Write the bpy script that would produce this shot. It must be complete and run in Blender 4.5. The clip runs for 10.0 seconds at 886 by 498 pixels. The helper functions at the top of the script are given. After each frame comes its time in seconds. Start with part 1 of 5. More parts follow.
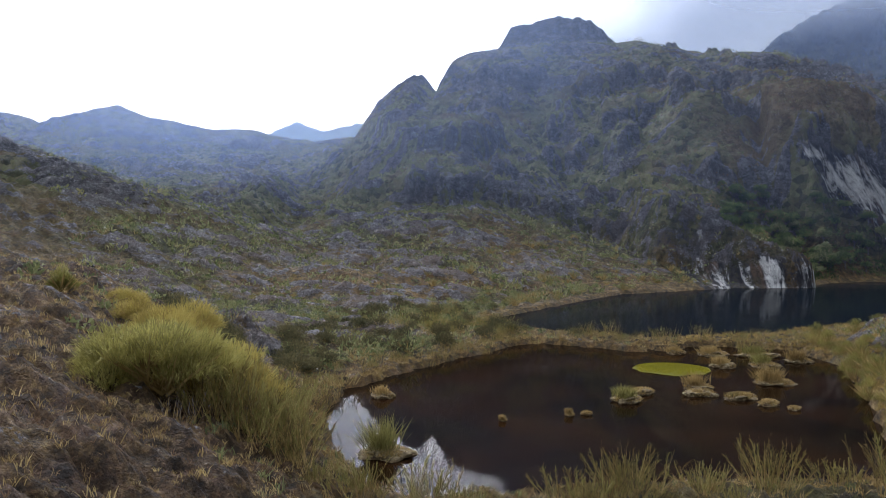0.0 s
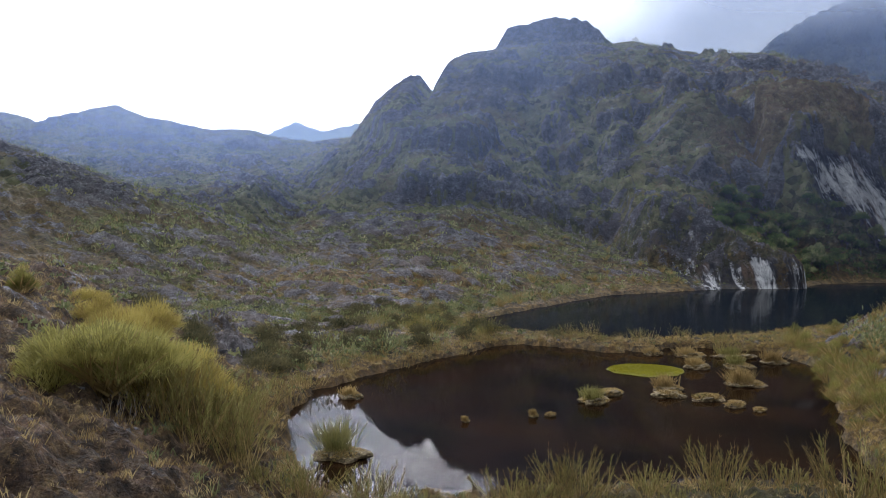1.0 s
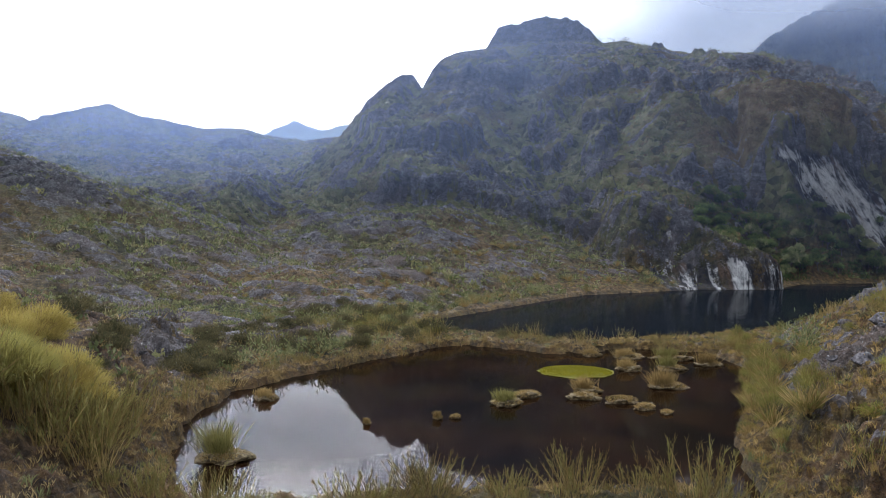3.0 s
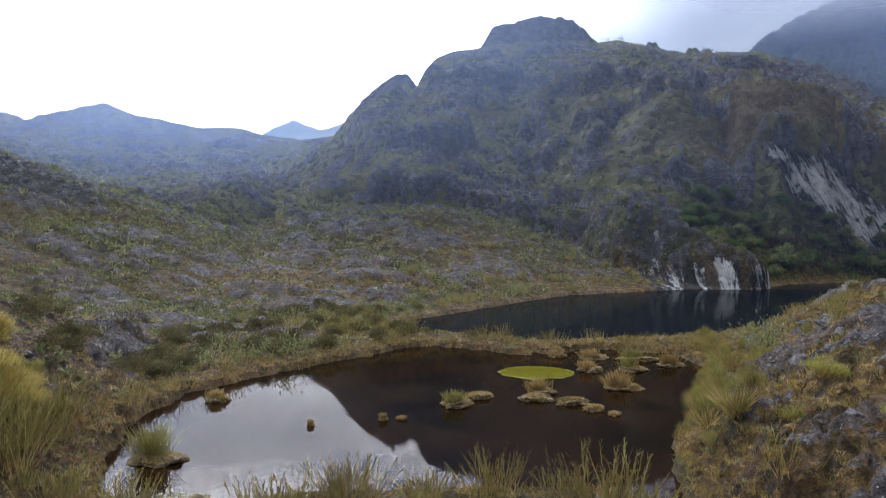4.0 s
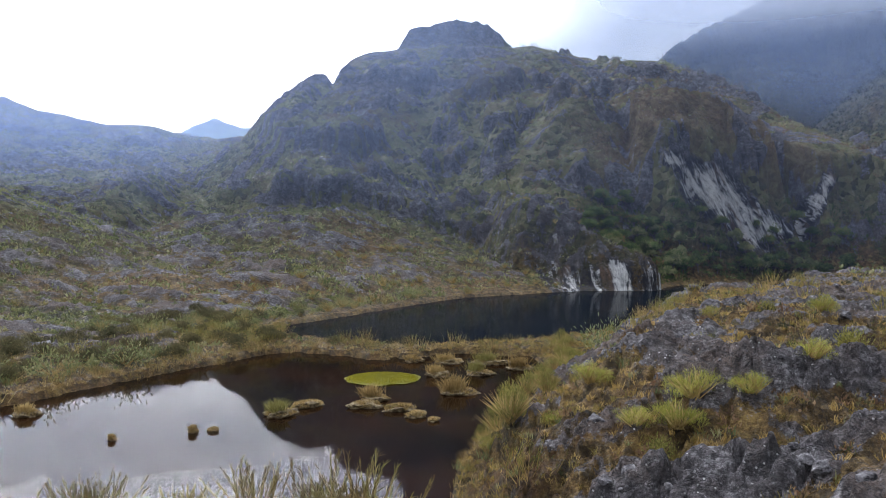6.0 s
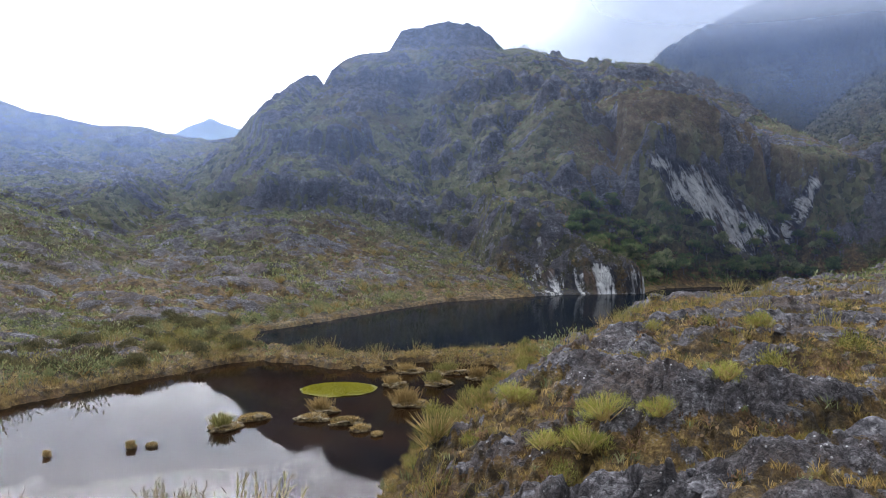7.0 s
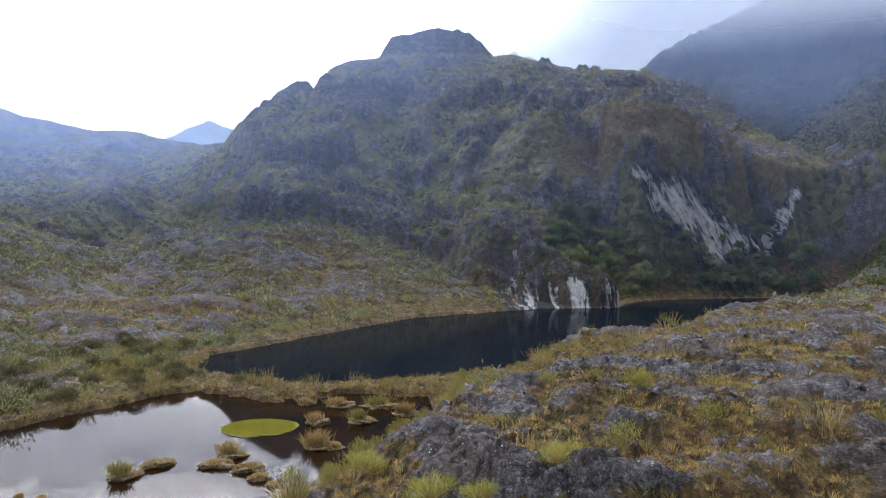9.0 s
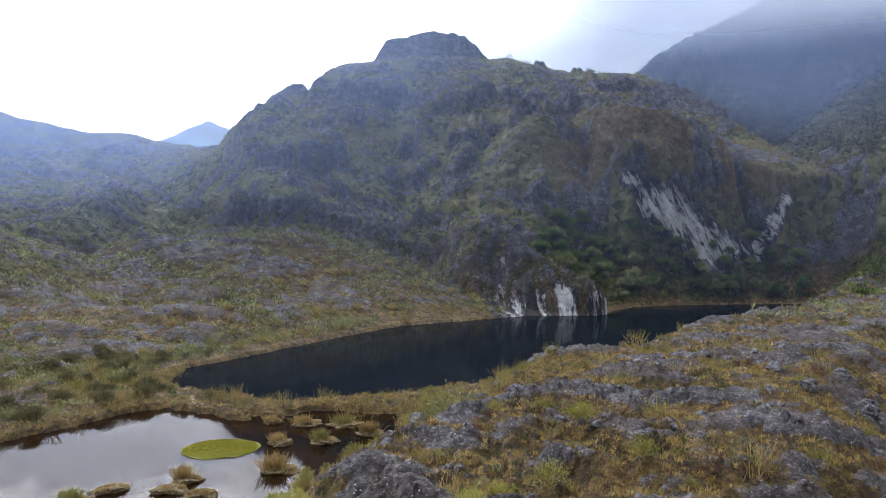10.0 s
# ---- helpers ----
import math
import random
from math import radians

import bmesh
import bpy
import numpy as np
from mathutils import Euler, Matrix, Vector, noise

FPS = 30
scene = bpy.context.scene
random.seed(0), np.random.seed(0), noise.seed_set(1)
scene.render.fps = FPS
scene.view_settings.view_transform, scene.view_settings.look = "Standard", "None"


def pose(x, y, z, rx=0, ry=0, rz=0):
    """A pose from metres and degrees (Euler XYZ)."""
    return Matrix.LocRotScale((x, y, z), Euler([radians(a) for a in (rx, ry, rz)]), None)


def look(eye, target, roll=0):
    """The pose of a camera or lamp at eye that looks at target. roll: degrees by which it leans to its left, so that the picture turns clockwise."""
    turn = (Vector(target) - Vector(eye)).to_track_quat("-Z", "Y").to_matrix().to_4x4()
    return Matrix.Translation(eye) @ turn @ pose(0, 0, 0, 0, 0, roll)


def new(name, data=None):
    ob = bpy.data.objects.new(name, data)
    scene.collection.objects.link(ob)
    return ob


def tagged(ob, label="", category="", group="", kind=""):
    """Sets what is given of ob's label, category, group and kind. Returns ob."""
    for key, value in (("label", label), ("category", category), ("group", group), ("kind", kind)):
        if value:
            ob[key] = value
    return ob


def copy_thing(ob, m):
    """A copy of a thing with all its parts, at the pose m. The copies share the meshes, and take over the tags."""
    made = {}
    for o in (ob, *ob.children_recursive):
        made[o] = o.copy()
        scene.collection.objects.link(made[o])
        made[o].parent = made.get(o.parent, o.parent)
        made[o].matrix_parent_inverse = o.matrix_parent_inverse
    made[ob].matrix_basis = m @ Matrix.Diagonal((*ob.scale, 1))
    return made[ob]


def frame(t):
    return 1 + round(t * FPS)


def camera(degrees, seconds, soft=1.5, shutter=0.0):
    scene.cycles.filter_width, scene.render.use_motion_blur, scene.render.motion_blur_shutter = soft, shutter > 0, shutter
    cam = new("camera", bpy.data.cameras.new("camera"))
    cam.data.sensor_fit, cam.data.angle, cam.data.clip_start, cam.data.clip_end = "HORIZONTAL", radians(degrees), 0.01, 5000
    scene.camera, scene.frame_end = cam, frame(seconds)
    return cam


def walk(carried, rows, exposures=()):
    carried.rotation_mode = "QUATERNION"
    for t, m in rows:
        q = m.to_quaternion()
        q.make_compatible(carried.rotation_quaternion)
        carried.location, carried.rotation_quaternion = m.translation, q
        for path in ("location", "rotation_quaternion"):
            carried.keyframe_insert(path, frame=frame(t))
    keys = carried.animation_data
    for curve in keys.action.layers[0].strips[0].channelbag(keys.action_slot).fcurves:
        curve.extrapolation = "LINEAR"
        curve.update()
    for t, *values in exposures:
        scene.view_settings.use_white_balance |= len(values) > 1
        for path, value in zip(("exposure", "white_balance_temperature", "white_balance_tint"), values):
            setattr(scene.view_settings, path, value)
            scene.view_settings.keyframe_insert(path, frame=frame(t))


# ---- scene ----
cam = camera(64.6, 10.0, soft=0.6)
METRES, EYE, TILT, LEAN, TURN = 26.0, 8.2, -0.3, 0.0, 0.0
ROWS = [
    (0.0, 0.0, 0.0, 0.0, 0.0, 0.0, -0.0),
    (0.5, 0.0307, 0.0006, 0.0007, -0.0, 0.0, -0.06),
    (1.0, 0.0666, 0.0012, 0.0011, -0.0, 0.02, -0.09),
    (1.5, 0.1072, 0.001, 0.0023, 0.01, 0.03, -0.14),
    (2.0, 0.1504, 0.0004, 0.0042, 0.01, 0.02, -0.16),
    (2.5, 0.1962, -0.0004, 0.0056, 0.02, -0.01, -0.18),
    (4.0, 0.3445, -0.0012, 0.0124, 0.04, -0.11, -0.19),
    (4.5, 0.3978, -0.0014, 0.0146, -0.86, -0.09, -0.17),
    (5.0, 0.4509, -0.0027, 0.0164, -3.29, -0.06, -0.15),
    (5.5, 0.503, -0.0048, 0.0187, -5.19, -0.03, -0.14),
    (7.0, 0.6582, -0.0124, 0.0505, -6.0, 0.02, -0.17),
    (7.5, 0.7092, -0.018, 0.0709, -5.98, 0.03, -0.2),
    (8.0, 0.7596, -0.0241, 0.0937, -5.97, 0.07, -0.23),
    (8.5, 0.8095, -0.0303, 0.1194, -5.95, 0.1, -0.25),
    (9.0, 0.8592, -0.0357, 0.147, -5.93, 0.11, -0.28),
    (9.5, 0.9085, -0.041, 0.1742, -5.92, 0.12, -0.29),
    (10.0, 0.9577, -0.0465, 0.2011, -5.9, 0.12, -0.31),
]
EXPOSURE = ((0.0, -1.24), (2.5, -1.18), (5.0, -1.06), (7.5, -0.88), (10.0, -0.94))
walk(cam, [(t, pose(0, 0, EYE, TILT, LEAN, TURN) @ pose(METRES * x, METRES * y, METRES * z, 90 + pitch, roll, yaw)) for t, x, y, z, yaw, pitch, roll in ROWS], EXPOSURE)

# ---- light: an overcast sky, brightest where the hidden sun stands ahead and to the west ----
SUN_AZ, SUN_EL = -28.0, 52.0        # degrees west of straight ahead, degrees above the horizon
sun_way = Vector((math.sin(radians(SUN_AZ)) * math.cos(radians(SUN_EL)), math.cos(radians(SUN_AZ)) * math.cos(radians(SUN_EL)), math.sin(radians(SUN_EL))))


class Nodes:
    """Short hand for building a node tree."""

    def __init__(self, tree):
        self.tree = tree
        tree.nodes.clear()

    def add(self, kind, sets=None, **inputs):
        n = self.tree.nodes.new(kind)
        for k, v in (sets or {}).items():
            setattr(n, k, v)
        for k, v in inputs.items():
            self.put(n.inputs[int(k[1:]) if k[0] == "i" and k[1:].isdigit() else k.replace("_", " ")], v)
        return n

    def put(self, socket, v):
        if isinstance(v, bpy.types.NodeSocket):
            self.tree.links.new(v, socket)
        elif isinstance(v, bpy.types.Node):
            self.tree.links.new(v.outputs[0], socket)
        else:
            socket.default_value = v

    def math(self, op, a, b=0.0, clamp=False):
        return self.add("ShaderNodeMath", {"operation": op, "use_clamp": clamp}, i0=a, i1=b).outputs[0]

    def ramp(self, fac, stops, interpolation="LINEAR"):
        n = self.add("ShaderNodeValToRGB", None, Fac=fac)
        n.color_ramp.interpolation = interpolation
        e = n.color_ramp.elements
        while len(e) < len(stops):
            e.new(0.5)
        for item, (p, c) in zip(e, stops):
            item.position = p
            item.color = (*c, 1) if not isinstance(c, (int, float)) else (c, c, c, 1)
        return n.outputs[0]

    def mix(self, fac, a, b, blend="MIX"):
        n = self.add("ShaderNodeMix", {"data_type": "RGBA", "blend_type": blend})
        self.put(n.inputs[0], fac)
        for k, v in ((6, a), (7, b)):
            self.put(n.inputs[k], (*v, 1) if isinstance(v, tuple) and len(v) == 3 else v)
        return n.outputs[2]

    def noise(self, vec, scale, detail=4.0, rough=0.55, distortion=0.0):
        return self.add("ShaderNodeTexNoise", None, Vector=vec, Scale=scale, Detail=detail, Roughness=rough, Distortion=distortion).outputs[0]

    def stretch(self, vec, sx, sy, sz):
        return self.add("ShaderNodeMapping", None, Vector=vec, Scale=(sx, sy, sz)).outputs[0]


world = bpy.data.worlds.new("overcast_sky")
world.use_nodes = True
scene.world = world
w = Nodes(world.node_tree)
way = w.add("ShaderNodeTexCoord").outputs["Generated"]
toward = w.add("ShaderNodeVectorMath", {"operation": "DOT_PRODUCT"}, i0=way, i1=tuple(sun_way)).outputs["Value"]
cloud = w.noise(w.stretch(way, 1.0, 1.0, 2.4), 2.2, 5.0, 0.5)
bright = w.math("ADD", w.math("MULTIPLY", toward, 0.5), 0.5)
bright = w.math("ADD", bright, w.math("MULTIPLY", w.math("SUBTRACT", cloud, 0.5), 0.09))
overcast = w.ramp(bright, [(0.0, (1.75, 1.95, 2.30)), (0.45, (1.55, 1.72, 2.02)), (0.70, (0.86, 0.94, 1.10)), (0.81, (0.86, 0.92, 1.06)), (0.855, (1.04, 1.1, 1.24))])
lift = w.add("ShaderNodeMapRange", {"interpolation_type": "SMOOTHSTEP"}, Value=bright, i1=0.80, i2=0.93, i3=0.0, i4=1.0).outputs[0]
lift = w.math("ADD", w.math("MULTIPLY", lift, 8.0), 1.15)
glow_way = Vector((math.sin(radians(-17)), math.cos(radians(-17)), math.tan(radians(14)))).normalized()
glow = w.add("ShaderNodeVectorMath", {"operation": "DOT_PRODUCT"}, i0=way, i1=tuple(glow_way)).outputs["Value"]
glow = w.add("ShaderNodeMapRange", {"interpolation_type": "SMOOTHSTEP"}, Value=glow, i1=0.90, i2=0.99, i3=0.0, i4=7.0).outputs[0]
lift = w.math("ADD", lift, glow)
air = w.add("ShaderNodeTexSky", {"sky_type": "NISHITA", "sun_disc": False, "sun_elevation": radians(SUN_EL), "sun_rotation": radians(SUN_AZ)})
back_air = w.add("ShaderNodeBackground", None, Color=air, Strength=0.05)
back_cloud = w.add("ShaderNodeBackground", None, Color=overcast, Strength=lift)
both = w.add("ShaderNodeAddShader", None, i0=back_air, i1=back_cloud)
w.add("ShaderNodeOutputWorld", None, Surface=both)

sun = new("sun", bpy.data.lights.new("sun", "SUN"))
sun.data.energy, sun.data.angle, sun.data.color = 0.8, radians(16), (1.0, 0.955, 0.93)
sun.matrix_world = look(sun_way * 100, (0, 0, 0))


# ---- materials ----
def material(name):
    m = bpy.data.materials.new(name)
    m.use_nodes = True
    return m, Nodes(m.node_tree)


def finish(n, color, rough=0.9, bump=None, strength=0.4, distance=0.05, spec=0.25):
    b = n.add("ShaderNodeBsdfPrincipled", None, Base_Color=color, Roughness=rough)
    n.put(b.inputs["Specular IOR Level"], spec)
    if bump is not None:
        n.put(b.inputs["Normal"], n.add("ShaderNodeBump", None, Strength=strength, Distance=distance, Height=bump))
    n.add("ShaderNodeOutputMaterial", None, Surface=b)
    return b


def ground_material():
    """Weathered grey rock, straw-coloured turf and low green scrub, laid out by the masks of the ground's mesh."""
    m, n = material("moor_ground")
    p = n.add("ShaderNodeNewGeometry").outputs["Position"]
    rock = n.add("ShaderNodeAttribute", {"attribute_name": "rock"}).outputs["Fac"]
    pale = n.add("ShaderNodeAttribute", {"attribute_name": "pale"}).outputs["Fac"]
    lush = n.add("ShaderNodeAttribute", {"attribute_name": "lush"}).outputs["Fac"]
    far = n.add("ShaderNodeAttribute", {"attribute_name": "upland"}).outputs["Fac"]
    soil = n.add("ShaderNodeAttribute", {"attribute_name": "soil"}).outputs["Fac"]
    nz = n.add("ShaderNodeSeparateXYZ", None, Vector=n.add("ShaderNodeNewGeometry").outputs["Normal"]).outputs[2]
    steep = n.ramp(nz, [(0.45, 1.0), (0.85, 0.0)])
    mid, fine, grit = n.noise(p, 0.5, 7, 0.68), n.noise(p, 3.6, 6, 0.72), n.noise(p, 14.0, 4, 0.7)
    both = n.math("ADD", n.math("MULTIPLY", mid, 0.35), n.math("ADD", n.math("MULTIPLY", fine, 0.4), n.math("MULTIPLY", n.noise(p, 9.0, 5, 0.75), 0.25)))
    crack = n.math("MAXIMUM", *[n.ramp(n.math("ABSOLUTE", n.math("SUBTRACT", n.noise(n.stretch(p, 1.0, 1.0, 1.4), k, 5, 0.6, 0.4), 0.5)), [(0.0, 1.0), (w, 0.0)]) for k, w in ((0.9, 0.022), (3.2, 0.03))])
    joints = n.math("MAXIMUM", *[n.ramp(n.math("ABSOLUTE", n.math("SUBTRACT", n.noise(n.stretch(p, 1.0, 1.0, 1.8), k, 5, 0.62, 0.5), 0.5)), [(0.0, 1.0), (w, 0.0)]) for k, w in ((0.16, 0.022), (0.38, 0.03))])
    crack = n.math("MAXIMUM", crack, n.math("MULTIPLY", joints, far))
    near = n.math("SUBTRACT", 1.0, n.math("MULTIPLY", far, 0.65))
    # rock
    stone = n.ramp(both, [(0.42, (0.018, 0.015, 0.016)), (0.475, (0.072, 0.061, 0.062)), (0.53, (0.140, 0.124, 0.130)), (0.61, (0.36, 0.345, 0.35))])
    # Upland rock: paler and bluer, with the haze of distance painted into its colour.
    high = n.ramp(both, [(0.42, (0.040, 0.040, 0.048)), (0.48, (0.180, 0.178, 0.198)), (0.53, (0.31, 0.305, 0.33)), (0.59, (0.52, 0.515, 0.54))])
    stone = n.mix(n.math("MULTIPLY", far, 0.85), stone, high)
    warm = n.ramp(n.noise(p, 0.16, 5, 0.6), [(0.45, 0.0), (0.62, 1.0)])
    stone = n.mix(n.math("MULTIPLY", warm, n.math("SUBTRACT", 0.75, n.math("MULTIPLY", far, 0.4))), stone, (0.115, 0.075, 0.052))
    beds = n.add("ShaderNodeVectorMath", {"operation": "ADD"}, i0=n.stretch(n.add("ShaderNodeMapping", None, Vector=p, Rotation=(0.12, -0.16, 0.3)), 0.4, 0.4, 2.4), i1=n.add("ShaderNodeVectorMath", {"operation": "SCALE"}, i0=n.add("ShaderNodeTexNoise", None, Vector=p, Scale=0.8, Detail=3.0).outputs[1], Scale=0.5).outputs[0]).outputs[0]
    bedding = n.ramp(n.math("ABSOLUTE", n.math("SUBTRACT", n.noise(beds, 1.3, 4, 0.6), 0.5)), [(0.0, 1.0), (0.025, 0.0)])
    crack = n.math("MAXIMUM", crack, n.math("MULTIPLY", n.math("MULTIPLY", bedding, n.ramp(mid, [(0.45, 0.0), (0.6, 0.5)])), near))
    stone = n.mix(n.math("MULTIPLY", crack, 0.75), stone, (0.022, 0.021, 0.023))
    streak = n.noise(n.add("ShaderNodeVectorMath", {"operation": "ADD"}, i0=n.stretch(p, 1.0, 0.14, 0.14), i1=n.add("ShaderNodeVectorMath", {"operation": "SCALE"}, i0=n.add("ShaderNodeTexNoise", None, Vector=p, Scale=0.35, Detail=4.0).outputs[1], Scale=1.6).outputs[0]).outputs[0], 0.8, 6, 0.72)
    stone = n.mix(n.math("MULTIPLY", n.math("MULTIPLY", n.ramp(streak, [(0.42, 1.0), (0.54, 0.0)]), steep), 0.35), stone, (0.03, 0.03, 0.036))
    spots = n.add("ShaderNodeTexVoronoi", None, Vector=p, Scale=2.6).outputs[0]
    lichen = n.math("MULTIPLY", n.ramp(spots, [(0.10, 1.0), (0.24, 0.0)]), n.ramp(fine, [(0.45, 0.0), (0.6, 1.0)]))
    lichen = n.math("MAXIMUM", lichen, n.ramp(n.noise(p, 1.7, 8, 0.8), [(0.60, 0.0), (0.67, 1.0)]))
    specks = n.math("MULTIPLY", n.ramp(n.add("ShaderNodeTexVoronoi", None, Vector=p, Scale=4.2).outputs[0], [(0.10, 1.0), (0.16, 0.0)]), n.ramp(n.noise(p, 0.6, 3), [(0.45, 0.0), (0.55, 1.0)]))
    stone = n.mix(n.math("MULTIPLY", specks, near), stone, (0.50, 0.49, 0.47))
    stone = n.mix(n.math("MULTIPLY", n.math("MULTIPLY", lichen, near), 0.35), stone, (0.50, 0.49, 0.49))
    # bare quartzite with dark runs of water
    cracks = n.noise(n.stretch(p, 0.8, 0.8, 1.3), 0.5, 8, 0.75)
    at = n.add("ShaderNodeSeparateXYZ", None, Vector=p)
    slant = n.add("ShaderNodeCombineXYZ", None, X=n.math("ADD", at.outputs[0], n.math("MULTIPLY", at.outputs[2], n.add("ShaderNodeMapRange", None, Value=at.outputs[0], i1=75.0, i2=90.0, i3=0.05, i4=0.4).outputs[0])), Y=n.math("MULTIPLY", at.outputs[1], 0.2), Z=n.math("MULTIPLY", at.outputs[2], 0.22)).outputs[0]
    runs = n.noise(slant, 0.5, 8, 0.72, 0.6)
    broad = n.noise(slant, 0.16, 3, 0.5)
    sum_runs = n.math("ADD", n.math("ADD", n.math("MULTIPLY", runs, 0.75), n.math("MULTIPLY", cracks, 0.25)), n.math("MULTIPLY", broad, 0.15))
    bare = n.ramp(n.math("ADD", sum_runs, n.math("MULTIPLY", n.math("SUBTRACT", pale, 0.8), 0.24)), [(0.50, (0.016, 0.016, 0.022)), (0.54, (0.13, 0.13, 0.14)), (0.575, (0.50, 0.49, 0.48)), (0.66, (0.90, 0.89, 0.86))])
    bare = n.mix(n.math("MULTIPLY", n.ramp(n.noise(slant, 0.22, 4), [(0.56, 0.0), (0.66, 1.0)]), 0.5), bare, (0.26, 0.15, 0.08))
    stone = n.mix(n.math("MULTIPLY", n.ramp(n.math("ADD", pale, n.math("MULTIPLY", n.math("SUBTRACT", mid, 0.5), 0.6)), [(0.4, 0.0), (0.6, 1.0)]), n.ramp(pale, [(0.0, 0.0), (0.15, 1.0)])), stone, bare)
    # turf
    straw = n.ramp(both, [(0.40, (0.030, 0.018, 0.007)), (0.5, (0.165, 0.098, 0.028)), (0.60, (0.40, 0.265, 0.085))])
    # Upland turf turns olive, and is paler with haze put into its colour.
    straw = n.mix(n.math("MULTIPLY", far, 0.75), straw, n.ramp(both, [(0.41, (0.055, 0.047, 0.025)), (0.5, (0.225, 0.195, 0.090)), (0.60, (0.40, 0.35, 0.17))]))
    moss = n.ramp(both, [(0.41, (0.012, 0.013, 0.006)), (0.5, (0.058, 0.056, 0.020)), (0.60, (0.15, 0.14, 0.052))])
    tufts = n.add("ShaderNodeTexVoronoi", None, Vector=n.stretch(p, 1.0, 1.0, 1.0), Scale=0.55)
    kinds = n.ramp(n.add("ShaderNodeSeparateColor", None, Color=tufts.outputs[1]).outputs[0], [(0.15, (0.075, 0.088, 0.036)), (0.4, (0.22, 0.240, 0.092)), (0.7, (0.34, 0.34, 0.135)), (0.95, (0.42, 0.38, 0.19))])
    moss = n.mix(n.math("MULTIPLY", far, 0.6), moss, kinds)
    wood = n.add("ShaderNodeAttribute", {"attribute_name": "wood"}).outputs["Fac"]
    # Forest green in the east, darkened further: cloud shade painted into the colour.
    moss = n.mix(n.math("MULTIPLY", wood, 0.85), moss, n.ramp(both, [(0.42, (0.007, 0.011, 0.009)), (0.5, (0.018, 0.026, 0.019)), (0.60, (0.045, 0.055, 0.036))]))
    rust = n.math("MULTIPLY", n.ramp(n.noise(p, 0.3, 6, 0.65), [(0.50, 0.0), (0.66, 1.0)]), n.math("SUBTRACT", 1.0, n.math("MULTIPLY", far, 0.6)))
    rust = n.math("ADD", rust, n.math("MULTIPLY", n.math("MULTIPLY", far, n.math("SUBTRACT", 1.0, lush)), 0.8), clamp=True)
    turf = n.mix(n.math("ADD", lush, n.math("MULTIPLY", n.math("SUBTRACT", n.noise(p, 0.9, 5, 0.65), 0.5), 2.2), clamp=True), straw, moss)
    turf = n.mix(n.math("MULTIPLY", rust, 0.5), turf, (0.11, 0.048, 0.020))
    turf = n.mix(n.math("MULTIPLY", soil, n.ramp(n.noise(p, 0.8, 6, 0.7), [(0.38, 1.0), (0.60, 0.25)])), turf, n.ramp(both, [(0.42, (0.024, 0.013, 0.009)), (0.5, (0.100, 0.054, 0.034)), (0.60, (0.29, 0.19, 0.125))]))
    turf = n.mix(near, turf, n.ramp(n.noise(p, 1.2, 6, 0.7), [(0.40, 0.30), (0.56, 1.0)]), "MULTIPLY")
    edge = n.math("ADD", rock, n.math("ADD", n.math("MULTIPLY", n.math("SUBTRACT", mid, 0.5), n.math("SUBTRACT", 1.4, n.math("MULTIPLY", far, 0.8))), n.math("MULTIPLY", n.math("MULTIPLY", n.math("SUBTRACT", fine, 0.5), 1.1), near)))
    mask = n.ramp(edge, [(0.44, 0.0), (0.56, 1.0)])
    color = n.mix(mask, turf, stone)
    color = n.mix(0.45, color, n.ramp(grit, [(0.3, 0.35), (0.7, 1.0)]), "MULTIPLY")
    relief = n.math("SUBTRACT", n.math("ADD", n.math("MULTIPLY", n.noise(p, 1.3, 8, 0.72), 1.0), n.math("MULTIPLY", n.noise(p, 8.0, 6, 0.7), 0.4)), n.math("ADD", n.math("MULTIPLY", crack, 0.25), n.math("MULTIPLY", n.math("MULTIPLY", tufts.outputs[0], far), n.math("SUBTRACT", 1.0, mask))))
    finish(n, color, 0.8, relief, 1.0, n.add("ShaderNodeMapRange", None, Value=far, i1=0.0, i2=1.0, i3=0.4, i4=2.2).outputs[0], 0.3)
    return m


def water_material(name, deep, shallow, ripple, rough, mirror):
    m, n = material(name)
    p = n.add("ShaderNodeNewGeometry").outputs["Position"]
    bed = n.ramp(n.noise(p, 0.18, 5, 0.6), [(0.38, deep), (0.66, shallow)])
    waves = n.math("ADD", n.noise(n.stretch(p, 1.0, 2.2, 1.0), 1.1, 3, 0.5), n.math("MULTIPLY", n.noise(n.stretch(p, 1.0, 2.0, 1.0), 5.0, 2, 0.5), 0.3))
    calm = n.ramp(n.noise(p, 0.07, 2), [(0.42, 0.12), (0.62, 1.0)])
    bump = n.add("ShaderNodeBump", None, Strength=n.math("MULTIPLY", calm, ripple), Distance=0.02, Height=waves).outputs[0]
    body = n.add("ShaderNodeBsdfDiffuse", None, Color=bed)
    gloss = n.add("ShaderNodeBsdfGlossy", None, Color=(1.0, 0.95, 0.88, 1), Roughness=rough, Normal=bump)
    shine = n.math("MULTIPLY", n.add("ShaderNodeFresnel", None, IOR=1.333, Normal=bump), mirror)
    n.add("ShaderNodeOutputMaterial", None, Surface=n.add("ShaderNodeMixShader", None, i0=shine, i1=body, i2=gloss))
    return m


